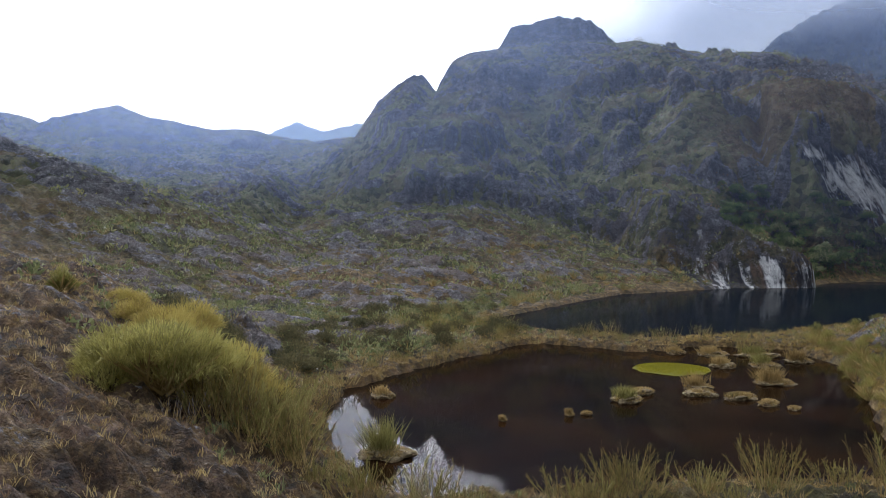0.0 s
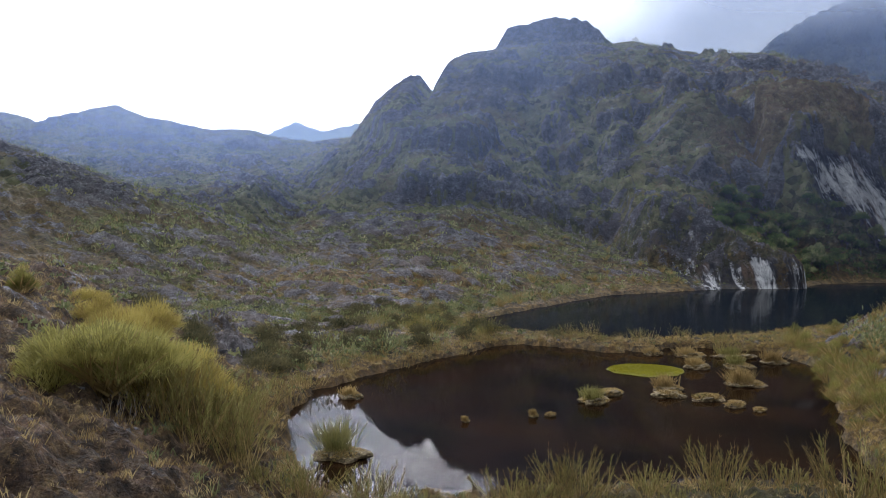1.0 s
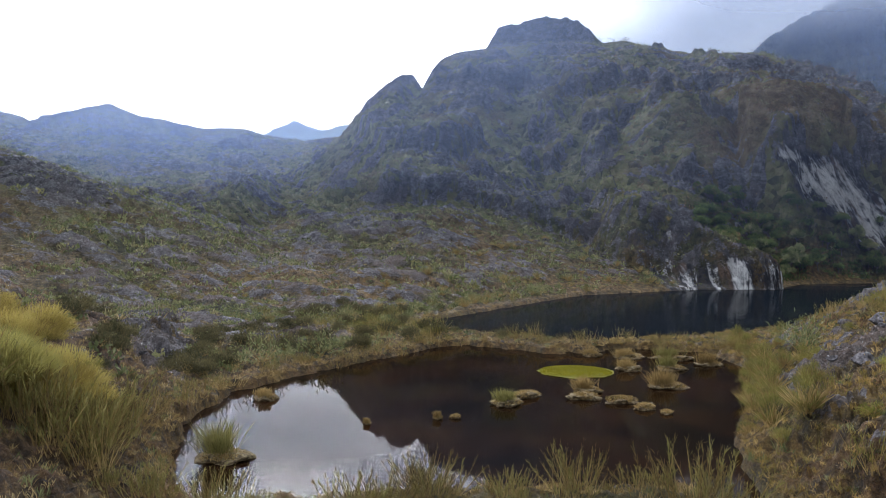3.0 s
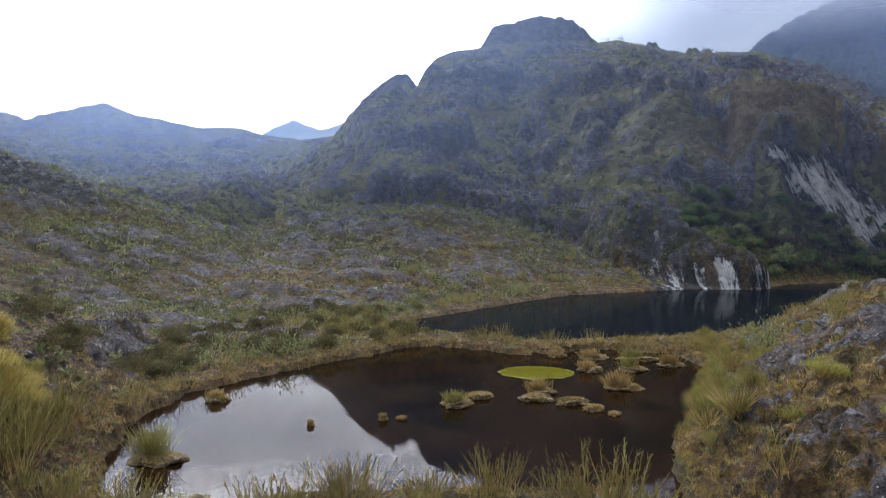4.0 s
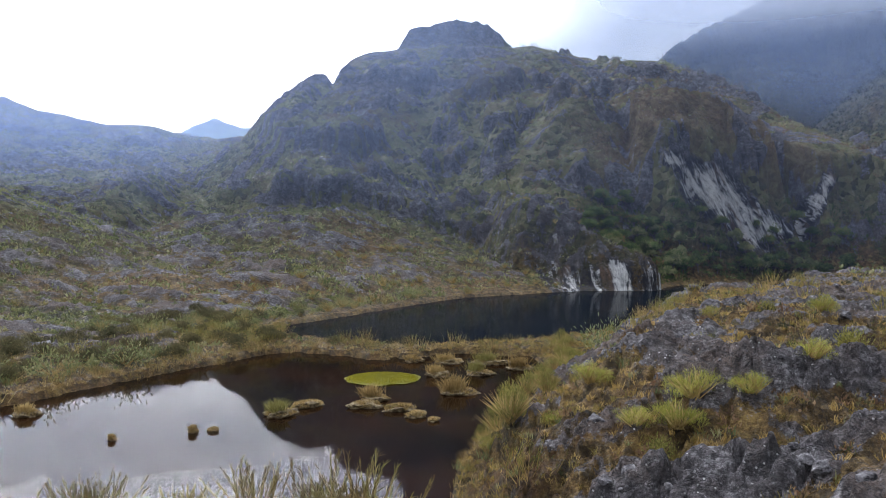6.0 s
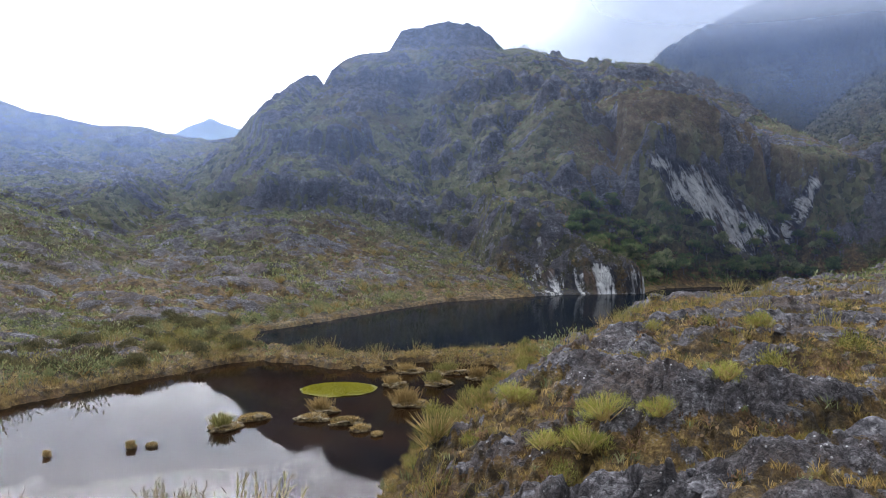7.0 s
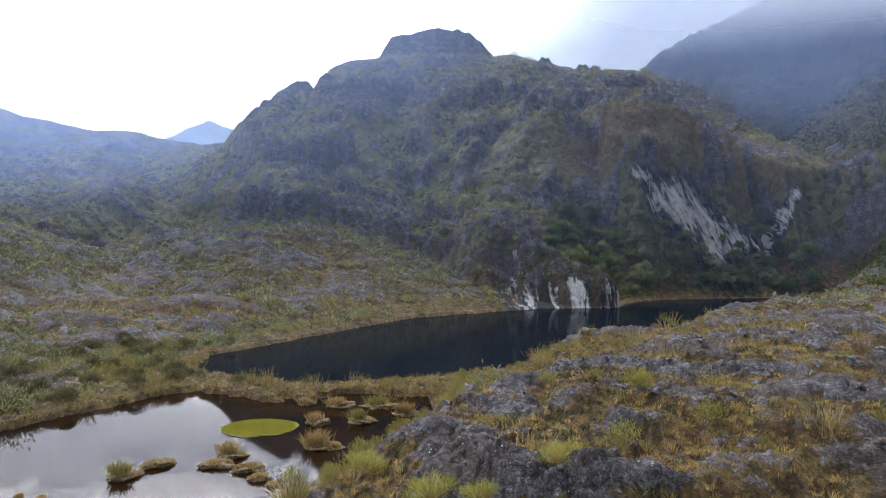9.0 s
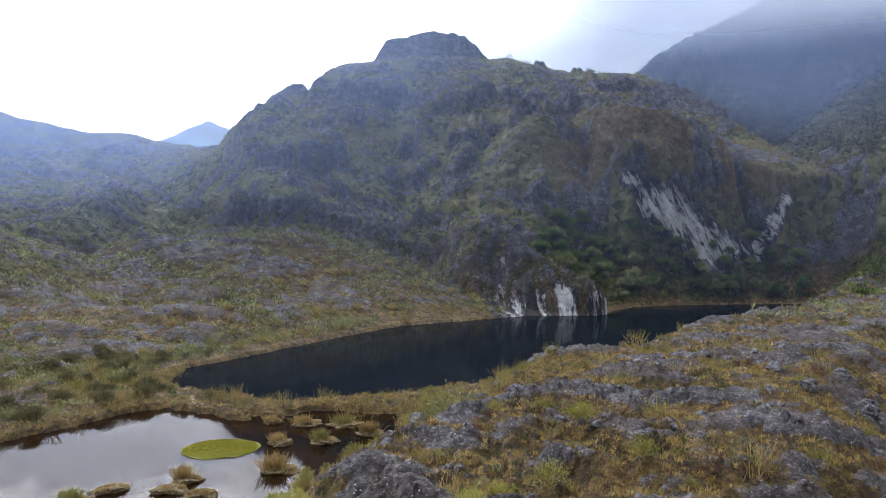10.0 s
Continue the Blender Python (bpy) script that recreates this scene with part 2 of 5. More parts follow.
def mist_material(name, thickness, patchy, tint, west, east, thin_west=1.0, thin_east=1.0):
    """Tinted see-through sheet in place of haze and cloud, changing from west to east; the mesh's density thins it out
    at its edges.
    """
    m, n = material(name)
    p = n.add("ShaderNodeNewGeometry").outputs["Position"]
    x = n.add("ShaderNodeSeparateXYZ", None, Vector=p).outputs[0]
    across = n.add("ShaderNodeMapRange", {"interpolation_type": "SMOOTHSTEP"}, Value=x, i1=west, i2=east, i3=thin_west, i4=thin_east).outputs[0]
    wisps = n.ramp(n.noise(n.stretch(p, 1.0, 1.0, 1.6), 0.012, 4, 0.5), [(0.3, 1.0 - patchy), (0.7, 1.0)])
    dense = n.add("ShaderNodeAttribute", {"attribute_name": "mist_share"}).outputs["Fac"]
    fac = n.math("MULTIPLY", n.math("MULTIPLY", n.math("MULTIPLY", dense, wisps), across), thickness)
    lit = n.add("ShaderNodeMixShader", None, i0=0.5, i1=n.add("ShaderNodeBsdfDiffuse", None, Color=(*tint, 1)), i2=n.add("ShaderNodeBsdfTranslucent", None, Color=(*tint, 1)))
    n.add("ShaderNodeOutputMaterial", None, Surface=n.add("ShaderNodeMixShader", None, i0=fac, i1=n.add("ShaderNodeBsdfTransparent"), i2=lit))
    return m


GROUND = ground_material()
POND = water_material("peat_pond_water", (0.004, 0.0025, 0.0015), (0.014, 0.006, 0.0024), 0.09, 0.015, 0.48)
LAKE = water_material("deep_lake_water", (0.003, 0.005, 0.008), (0.005, 0.008, 0.012), 0.5, 0.06, 0.38)


# ---- noise and landforms ----
def lattice(ix, iy, seed):
    h = (ix.astype(np.int64) * 374761393 + iy.astype(np.int64) * 668265263 + seed * 1442695041) & 0xFFFFFFFF
    h = ((h ^ (h >> 13)) * 1274126177) & 0xFFFFFFFF
    h = ((h ^ (h >> 16)) * 2246822519) & 0xFFFFFFFF
    return (h ^ (h >> 15)) / 4294967295.0


def perlin(x, y, seed=0):
    ix, iy = np.floor(x), np.floor(y)
    fx, fy = x - ix, y - iy
    u, v = fx * fx * fx * (fx * (fx * 6 - 15) + 10), fy * fy * fy * (fy * (fy * 6 - 15) + 10)
    out = 0
    for dx in (0, 1):
        for dy in (0, 1):
            a = lattice(ix + dx, iy + dy, seed) * (2 * np.pi)
            g = np.cos(a) * (fx - dx) + np.sin(a) * (fy - dy)
            out = out + g * (u if dx else 1 - u) * (v if dy else 1 - v)
    return out * 1.5


def fbm(x, y, seed=0, octaves=4, gain=0.5):
    return sum(gain ** i * perlin(x * 2.03 ** i + 17.3 * i, y * 2.03 ** i - 9.1 * i, seed + i) for i in range(octaves))


def billow(x, y, seed=0, octaves=3, gain=0.5):
    """Rounded lumps with sharp creases between them, about 0 to 1."""
    total = sum(gain ** i for i in range(octaves))
    return sum(gain ** i * np.minimum(1.0, 1.7 * np.abs(perlin(x * 2.07 ** i + 5.7 * i, y * 2.07 ** i + 3.1 * i, seed + i))) for i in range(octaves)) / total


def blocks(x, y, seed=0):
    """Broken blocks: a random level for each cell, and how far the next cell is (0 at a joint)."""
    ix, iy = np.floor(x), np.floor(y)
    f1, f2, level = np.full(x.shape, 9.0), np.full(x.shape, 9.0), np.zeros(x.shape)
    for dx in (-1, 0, 1):
        for dy in (-1, 0, 1):
            cx, cy = ix + dx, iy + dy
            ox, oy = cx + 0.15 + 0.7 * lattice(cx, cy, seed), cy + 0.15 + 0.7 * lattice(cx, cy, seed + 1)
            d = np.hypot(x - ox, y - oy)
            tilt = (lattice(cx, cy, seed + 2) - 0.5) + (x - ox) * (lattice(cx, cy, seed + 3) - 0.5) * 1.1 + (y - oy) * (lattice(cx, cy, seed + 4) - 0.5) * 1.1
            closer = d < f1
            f2 = np.where(closer, f1, np.minimum(f2, d))
            level = np.where(closer, tilt, level)
            f1 = np.where(closer, d, f1)
    return level, f2 - f1


def smooth(a, b, x):
    """Eases from 0 at a to 1 at b."""
    t = np.clip((x - a) / (b - a), 0, 1)
    return t * t * (3 - 2 * t)


def along(x, y, crest):
    """For each leg of a crest line: how far a place lies from it, and the crest's height there."""
    for (ax, ay, az), (bx, by, bz) in zip(crest, crest[1:]):
        ex, ey = bx - ax, by - ay
        t = np.clip(((x - ax) * ex + (y - ay) * ey) / (ex * ex + ey * ey), 0, 1)
        yield np.hypot(x - ax - t * ex, y - ay - t * ey), az + t * (bz - az)


def massif(x, y, crest, reach, power=1.2):
    """A mountain whose slopes fall from its crest and flatten towards their foot."""
    return np.max([z * np.clip(1 - d / reach, 0, 1) ** power for d, z in along(x, y, crest)], axis=0)


def spur(x, y, crest, steep, flat=0.0):
    """A ridge, crag or knoll with even sides and a top that is flat for so many metres."""
    return np.max([z - steep * np.clip(d - flat, 0, None) for d, z in along(x, y, crest)], axis=0)


def crag_steps(x, y, crags):
    """Rock steps across a slope: how much each place is raised, and how far it is bare rock."""
    wx, wy = x + 2.2 * perlin(x / 7, y / 7, 141), y + 2.6 * perlin(x / 6, y / 6, 142)
    rise, bare = np.zeros(x.shape), np.zeros(x.shape)
    for line, lift, back in crags:
        best, side, past = np.full(x.shape, 1e9), np.zeros(x.shape), np.zeros(x.shape)
        for (ax, ay), (bx, by) in zip(line, line[1:]):
            ex, ey = bx - ax, by - ay
            long = math.hypot(ex, ey)
            t = ((wx - ax) * ex + (wy - ay) * ey) / long ** 2
            c = np.clip(t, 0, 1)
            d = np.hypot(wx - ax - c * ex, wy - ay - c * ey)
            closer = d < best
            best = np.where(closer, d, best)
            side = np.where(closer, ((wy - ay) * ex - (wx - ax) * ey) / long, side)
            past = np.where(closer, np.abs(t - c) * long, past)
        ends = 1 - smooth(0, 4.5, past)
        rise = rise + 1.5 * lift * ends * (smooth(-1.3, 1.3, side) * (1 - smooth(0.2 * back, back, side)) - 0.22 * np.exp(-((side + 3.2) / 2.6) ** 2))
        bare = np.maximum(bare, ends * np.maximum(1 - smooth(1.2, 3.4, np.abs(side)), 0.5 * smooth(0, 1, side) * (1 - smooth(0.15 * back, 0.5 * back, side))))
    return rise, bare


def shore_distance(x, y, outline):
    """Metres from a shoreline, negative on the water."""
    best, inside = np.full(x.shape, 1e9), np.zeros(x.shape, bool)
    for (ax, ay), (bx, by) in zip(outline, outline[1:] + outline[:1]):
        ex, ey = bx - ax, by - ay
        t = np.clip(((x - ax) * ex + (y - ay) * ey) / (ex * ex + ey * ey), 0, 1)
        best = np.minimum(best, np.hypot(x - ax - t * ex, y - ay - t * ey))
        if ay != by:
            inside ^= ((ay > y) != (by > y)) & (x < ax + (y - ay) / (by - ay) * ex)
    return np.where(inside, -best, best)


POND_SHORE = [(-5.6, 39.8), (-5.8, 33.3), (-4.7, 28.6), (-3.5, 25.7), (-2.4, 22.7), (0, 21.6), (3, 22.6), (6, 23.2), (10, 23.3), (14.2, 23.4), (15.4, 21.8), (17.2, 21.0), (17.5, 26.6), (19.4, 30.2),
              (21.6, 35.2), (23.8, 40), (26.2, 45), (27.8, 50), (27, 54.3), (24, 56), (20.5, 56), (17.2, 54.3), (14, 55), (11.5, 56.5), (8.4, 58.6), (4.9, 56.3), (1.3, 50.3), (-2, 46.6), (-3.7, 42.2)]
LAKE_SHORE = [(5, 69), (8, 65.2), (11.5, 63.2), (15, 60.8), (17.8, 58.3), (20.5, 59.6), (24, 60.4), (27.2, 61.6), (33, 64.6), (42, 70), (55, 79), (75, 94), (110, 122), (146, 146), (141, 156), (125, 160), (105, 158.5), (95, 156.5), (84, 152),
              (77, 144), (71, 134.5), (55, 133.5), (45, 127), (29.5, 117), (20, 102.5), (10, 85.5), (5, 78)]

MAIN_CREST = [(0.7, 318, 83), (5.7, 318, 92.4), (8.3, 318, 94.2), (28.7, 318, 98.4), (47, 325, 104), (76.6, 318, 100), (87, 312, 99.1), (93.6, 308, 95.6), (108.9, 300, 90.5), (125, 296, 89.9), (140, 296, 89.7), (165, 300, 86)]
SUMMIT = [(28.5, 326, 101.5), (31.5, 326, 109.5), (39.5, 326, 111.9), (46, 326, 112.7), (50, 325, 114.6), (59, 325, 114.2), (68, 325, 112), (74.5, 324, 106.8), (78.5, 322, 101.6)]
KNOBS = [(98, 306, 96.5), (101, 306, 96.5)], [(113, 298, 92), (116, 298, 92)]
DOME = [(-38, 373, 80), (-33.6, 371, 85), (-27.8, 371, 91), (-21.9, 371, 97), (-16, 371, 99.8), (-10.1, 371, 98.6), (-5.6, 371, 93)]
WEST_RIDGE = [(-330, 460, 108), (-284, 450, 94), (-269.7, 450, 91.4), (-253, 450, 82.4), (-230, 450, 89.6), (-208, 450, 98.3), (-195, 450, 90.3), (-172, 450, 87.8), (-146, 450, 81.6), (-124.7, 450, 83.1), (-112, 450, 78.7), (-81, 450, 75), (-52, 450, 78), (0, 460, 70)]
FAR_PEAKS = [(-420, 1500, 215), (-366, 1500, 236), (-313, 1500, 273), (-254, 1500, 252), (-207, 1500, 265), (-150, 1500, 272), (-60, 1500, 250), (60, 1500, 200)]
EAST_MOUNTAIN = [(178, 425, 108), (190, 420, 122), (201, 420, 133), (219, 420, 145), (245, 420, 158), (264, 420, 167), (300, 430, 190), (360, 440, 235), (430, 450, 270), (560, 430, 290)]
BROWN_SPUR = [(118, 296, 91), (104, 240, 66), (97, 196, 53)], [(66, 203, 52), (72, 194, 52.5), (84, 189, 51.3), (97, 187, 53), (110, 187, 51), (122, 187, 45), (133, 188, 37), (147, 190, 29)]
EAST_HILLS = [(196, 262, 44), (209, 260, 65), (216, 260, 78), (230, 260, 84), (300, 270, 110)], [(160, 268, 46), (185, 266, 50)], [(130, 163, 13), (134, 165, 25), (138, 167, 28), (149, 169, 33), (160, 171, 40), (200, 183, 55), (300, 213, 80)]
HEADLAND = [(46, 172, 24), (46, 158, 20.5), (47.5, 149.5, 18.5), (52, 147, 15.5), (58, 143, 12), (65, 139.5, 9), (70, 137.5, 6.5), (72, 137, 4)]
WEST_HILL = [(-170, 150, 55), (-100, 140, 33), (-82, 140, 27), (-66, 140, 19), (-54, 150, 8), (-44, 140, 3)]
WEST_BANK = [(-14, -20, 5), (-9.5, 6, 4.2), (-10.5, 15, 4.4), (-14, 22, 5.2), (-17, 28, 6.2), (-22, 40, 6.8), (-40, 48, 8)]
KNOLL = [(27, 10, 3.6), (29, 18, 4.4), (31, 26, 5.0), (33, 33, 5.1), (37, 45, 5.0), (41, 53, 5.2)], [(31, 26, 5.0), (38, 30, 5.6), (46, 46, 5.6), (55, 50, 5.8), (66, 66, 5.6), (105, 96, 5.8), (180, 120, 8)]
LOW_HILLS = [(-38, 128, 3.5), (-25, 150, 7.6), (-18, 156, 10.8), (-8, 158, 14.5), (0, 159, 14.8), (9, 156, 12.8), (18, 151, 10.5), (28, 147, 8), (38, 140, 5)], [(-60, 118, 5.5), (-41, 112, 5), (-24, 108, 5), (-10, 103, 4.6), (2, 106, 4.2), (12, 112, 3)]
GULLY = [(-50, 138, 3.0), (-42.6, 155, 5.0), (-36, 186, 11.0), (-41, 215, 19.0), (-60, 280, 36.0)]
# rock steps across the slopes: the line of the foot from west to east, the height, and how far the ground behind stays raised
LOW_CRAGS = ([(-8, 168), (0, 166), (10, 167), (18, 168), (26, 165), (34, 162), (41, 158)], 2.6, 22), ([(14, 186), (19, 184), (27, 184), (31, 187)], 2.8, 14), ([(36, 175), (41.5, 174)], 2.4, 8), ([(-72, 167), (-58, 165), (-47, 171), (-40, 184)], 1.5, 16), ([(69, 177), (76, 176), (84, 175), (93, 173)], 2, 12)
MID_CRAGS = ([(-5, 198), (3, 195), (11, 196), (18, 202)], 4.2, 24), ([(30, 201), (36, 199), (42, 203)], 2.6, 14), ([(45, 194), (49, 191.5), (54, 194)], 3, 12), ([(66, 203), (72, 200), (78, 204)], 4, 14)
HIGH_CRAGS = ([(36, 227), (44, 227)], 3, 12), ([(49, 214), (55, 211), (60, 214)], 4.5, 18), ([(61, 210), (67, 208), (72, 211)], 5, 18), ([(84, 230), (92, 230)], 3, 14), ([(22, 256), (30, 254), (38, 257)], 3, 18), ([(4, 262), (14, 258)], 3, 14), ([(50, 250), (60, 247), (68, 251)], 3.5, 16)
OUTCROPS = [(-15.0, 52, 2.4), (-12.2, 44.5, 2.2), (-9.4, 38.8, 1.3)], [(-8.6, 56.5, 1.6), (-6.6, 55.2, 1.3)]
ROUND_PLACE = [(-900, -500, 170), (-300, -420, 120), (100, -380, 110), (500, -300, 150), (900, 200, 260)]


def land(x, y):
    """Height of the ground, and the masks of rock, pale bare rock, lushness, upland, and how far the water is."""
    wx, wy = x + 7 * perlin(x / 31, y / 31, 3), y + 7 * perlin(x / 31, y / 31, 4)
    shore = np.minimum(shore_distance(x, y, POND_SHORE), shore_distance(x, y, LAKE_SHORE))
    shore = shore + np.where(y < 110, 0.45, 0.7) * fbm(x / 2.6, y / 2.6, 11, 3) * (1 - 0.7 * smooth(110, 135, y))
    spit = smooth(7, 11, x) * (1 - smooth(30, 35, x)) * smooth(50, 53, y) * (1 - smooth(60, 64, y))
    shore = shore + spit * (0.9 * fbm(x / 3.2, y / 2.2, 15, 3) - 0.15)
    wet = np.clip(shore, 0, None)
    base = 0.34 + 0.022 * np.clip(wet, 0, 60) + 0.5 * smooth(4, 25, wet) * (0.5 + fbm(x / 13, y / 13, 12, 3))
    hill = massif(wx * 0.4 + x * 0.6, wy * 0.4 + y * 0.6, MAIN_CREST, 216, 1.2) / (1 + (np.clip(2 - x, 0, None) / (42 + np.clip(330 - y, 0, 120) * 0.5)) ** 2)
    hill = hill - 11 * np.exp(-((x + 1.5 + (330 - y) * 0.08) / 5.0) ** 2) * smooth(235, 285, y) * (1 - smooth(340, 355, y))
    hill = np.maximum(hill, massif(wx * 0.3 + x * 0.7, wy * 0.3 + y * 0.7, WEST_RIDGE, 275, 1.25))
    hill = np.maximum(hill, massif(x, y, ROUND_PLACE, 300, 1.2))
    hill = hill * (1 - 0.38 * smooth(140, 182, x) * (1 - smooth(300, 340, y)))
    hill = hill - 4 * np.exp(-((y - 163) / 9) ** 2) * smooth(-30, -14, x) * (1 - smooth(26, 40, x))
    hill = np.minimum(hill, np.min([zz + 0.85 * np.clip(d - 4, 0, None) + 400 * smooth(26, 60, d) for d, zz in along(wx * 0.5 + x * 0.5, wy * 0.5 + y * 0.5, GULLY)], axis=0))
    for crest, steep in ((FAR_PEAKS, 0.55), (EAST_MOUNTAIN, 0.95), (BROWN_SPUR[0], 0.62), (BROWN_SPUR[1], 1.25), (EAST_HILLS[0], 0.9), (EAST_HILLS[1], 0.8), (EAST_HILLS[2], 1.25), (WEST_HILL, 0.34)):
        hill = np.maximum(hill, spur(wx * 0.3 + x * 0.7, wy * 0.3 + y * 0.7, crest, steep))
    for crest, steep in ((SUMMIT, 1.9), (DOME, 1.7), (KNOBS[0], 1.8), (KNOBS[1], 1.6)):
        hill = np.maximum(hill, spur(x, y, crest, steep))
    # slopes start gently from the water's edge in the west and steeply in the east
    east = smooth(32, 90, x)
    sheer = smooth(84, 92, x + 3 * perlin(x / 8, y / 8, 9)) * (1 - smooth(120, 126, x)) + smooth(126, 131, x)
    ribs = wet + sheer * smooth(4, 9, wet) * (3.4 * (billow(x / 7.5, y / 40, 151, 3) - 0.36) + 1.3 * perlin(x / 1.9, y / 25, 155))
    hill = np.minimum(hill, (0.22 * wet + 0.0028 * wet ** 2) * (1 - east) + (0.42 * wet + 0.022 * wet ** 2 + sheer * (0.1 * ribs + 0.075 * ribs * np.abs(ribs))) * east + 400 * smooth(160, 420, wet))
    hill = np.maximum(hill, np.maximum(spur(wx * 0.5 + x * 0.5, wy * 0.5 + y * 0.5, LOW_HILLS[0], 0.27), spur(wx, wy, LOW_HILLS[1], 0.25)) * smooth(1, 14, wet))
    step, step_rock = crag_steps(x, y, LOW_CRAGS + MID_CRAGS + HIGH_CRAGS)
    hill = hill + step
    hill = np.maximum(hill, spur(x + 1.2 * perlin(x / 9, y / 9, 5), y + 0.7 * perlin(x / 7, y / 7, 6), HEADLAND, 2.1, 1.2))
    knoll = np.maximum(spur(x, y, KNOLL[0], 0.62, 1.5), spur(x, y, KNOLL[1], 0.55, 7.0))
    bank_w = spur(x, y, WEST_BANK, 0.5, 1.0)
    knoll = np.minimum(knoll, 0.25 + 0.75 * np.clip(shore_distance(x, y, POND_SHORE), 0, None))
    outcrop = np.max([spur(x, y, c, 0.9, 0.3) for c in OUTCROPS], axis=0)
    near = np.maximum(np.maximum(bank_w, knoll), outcrop)
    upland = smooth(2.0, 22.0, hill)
    big = np.clip(hill / 55, 0, 1)
    knolly, banky = smooth(0.0, 1.0, knoll), smooth(0.4, 2.5, bank_w)
    crests = np.min([d for c in (MAIN_CREST, SUMMIT, DOME, WEST_RIDGE, EAST_MOUNTAIN, WEST_HILL, BROWN_SPUR[1], EAST_HILLS[0]) for d, _ in along(x, y, c)], axis=0)
    calm = 1 - 0.78 * np.exp(-(crests / 15) ** 2)
    # outcrops: rounded lumps with creases, stepped by ledges
    b1, b2, b3 = billow(wx / 40, wy / 30, 21, 3), billow(wx / 15, wy / 9, 31, 3), billow(x / 4.6, y / 3.2, 41, 3)
    b4 = billow(x / 2.3, y / 1.6, 61, 3)
    z = np.maximum(np.maximum(base, hill), near)
    z = z + upland * calm * ((b1 - 0.36) * (2.0 + 4.0 * big) + (b2 - 0.36) * (2.2 + 2.0 * big)) + upland * (0.3 + 0.7 * calm) * ((b3 - 0.36) * 1.8 + (b4 - 0.36) * 0.9)
    ledge = z / 5.2 + 0.9 * fbm(x / 26, y / 26, 51, 3)
    z = z + upland * (0.25 + 0.75 * calm) * 0.9 * (smooth(0.2, 0.8, ledge - np.floor(ledge)) - (ledge - np.floor(ledge)))
    tier = z / 17 + 0.9 * fbm(x / 70, y / 45, 53, 3)
    tier = tier - np.floor(tier)
    broken = smooth(-0.15, 0.25, fbm(x / 45, y / 45, 54, 2))
    z = z + upland * broken * calm * 2.4 * big * (smooth(0.36, 0.64, tier) - tier)
    scarp = broken * smooth(0.26, 0.4, tier) * (1 - smooth(0.62, 0.8, tier))
    crag, crag_joint = blocks(wx / 6.5, wy / 5, 101)
    z = z + upland * (crag * 1.7 - 0.9 * (1 - smooth(0.0, 0.22, crag_joint))) * (0.2 + 0.8 * scarp) * calm
    cape = smooth(0.0, 3.0, spur(x, y, HEADLAND, 2.1, 1.2)) * np.where(y < 165, 1.0, 0.0)
    rough_block, rough_joint = blocks(wx / 2.6, wy / 1.9, 131)
    cliffy = smooth(86, 92, x) * (1 - smooth(122, 128, x)) * smooth(158, 163, y) * (1 - smooth(182, 188, y))
    z = z + 1.4 * cliffy * (crag * 1.6 - 0.8 * (1 - smooth(0.0, 0.2, crag_joint)))
    z = z + np.maximum(np.maximum(cape, 0.8 * cliffy), 0.6 * smooth(0.3, 1.2, outcrop)) * (rough_block * 1.3 - 0.6 * (1 - smooth(0.0, 0.2, rough_joint)))
    plain = smooth(3, 12, wet) * (1 - upland) * (1 - np.maximum(knolly, banky))
    z = z + plain * ((b2 - 0.36) * 1.3 + (b3 - 0.33) * 0.8)
    close = np.where(np.hypot(x - 12, y) < 140, 1.0, 0.0)
    slab, b5 = billow(wx / 8, wy / 4.6, 55, 2), billow(x / 0.8, y / 0.6, 71, 2)
    b6 = fbm(x / 0.5, y / 0.35, 75, 2)
    z = z + knolly * ((slab - 0.36) * 1.0 + (b4 - 0.36) * 0.22) + banky * ((b3 - 0.36) * 0.8 + (b4 - 0.36) * 0.4)
    gaps = np.zeros(x.shape)
    for cell, tall, seed in ((2.3, 0.28, 111), (0.8, 0.13, 121)):
        block, joint = blocks((x + 0.4 * perlin(x / 1.3, y / 1.3, 7)) / cell, (y + 0.4 * perlin(x / 1.3, y / 1.3, 8)) / (cell * 0.7), seed)
        z = z + close * np.clip(knolly + 0.6 * banky + 0.5 * plain, 0, 1) * (block * tall - 0.8 * tall * (1 - smooth(0.0, 0.16, joint)))
        gaps = np.maximum(gaps, (1 - smooth(0.04, 0.2, joint)) * (0.5 if cell > 1 else 0.3))
    step = z / 0.55 + 0.10 * x + 0.8 * fbm(x / 5, y / 5, 57, 3)
    z = z + knolly * 0.26 * (smooth(0.25, 0.75, step - np.floor(step)) - (step - np.floor(step)))
    z = z + close * smooth(0.5, 3, wet) * ((b4 - 0.36) * 0.20 + (b5 - 0.36) * 0.16 + b6 * 0.05)
    z = z + close * (1 - smooth(2, 6, wet)) * (b5 - 0.2) * 0.36
    bank = smooth(-0.05, 0.25, shore)
    z = np.where(shore > 0, np.maximum(0.05, z) * bank - 0.06 * (1 - bank), -0.06 - np.clip(-shore * 0.35, 0, 2.0))
    rock = upland * (-0.08 + 1.3 * (b2 - 0.34) + 1.0 * (b1 - 0.33) + 0.4 * (b3 - 0.33) + 0.5 * scarp) + plain * (0.14 + 0.8 * (b2 - 0.32) + 1.1 * (b3 - 0.33)) + knolly * (0.07 + 2.4 * (slab - 0.34) + 0.8 * (b4 - 0.33)) + banky * (0.02 + 1.0 * (b3 - 0.33))
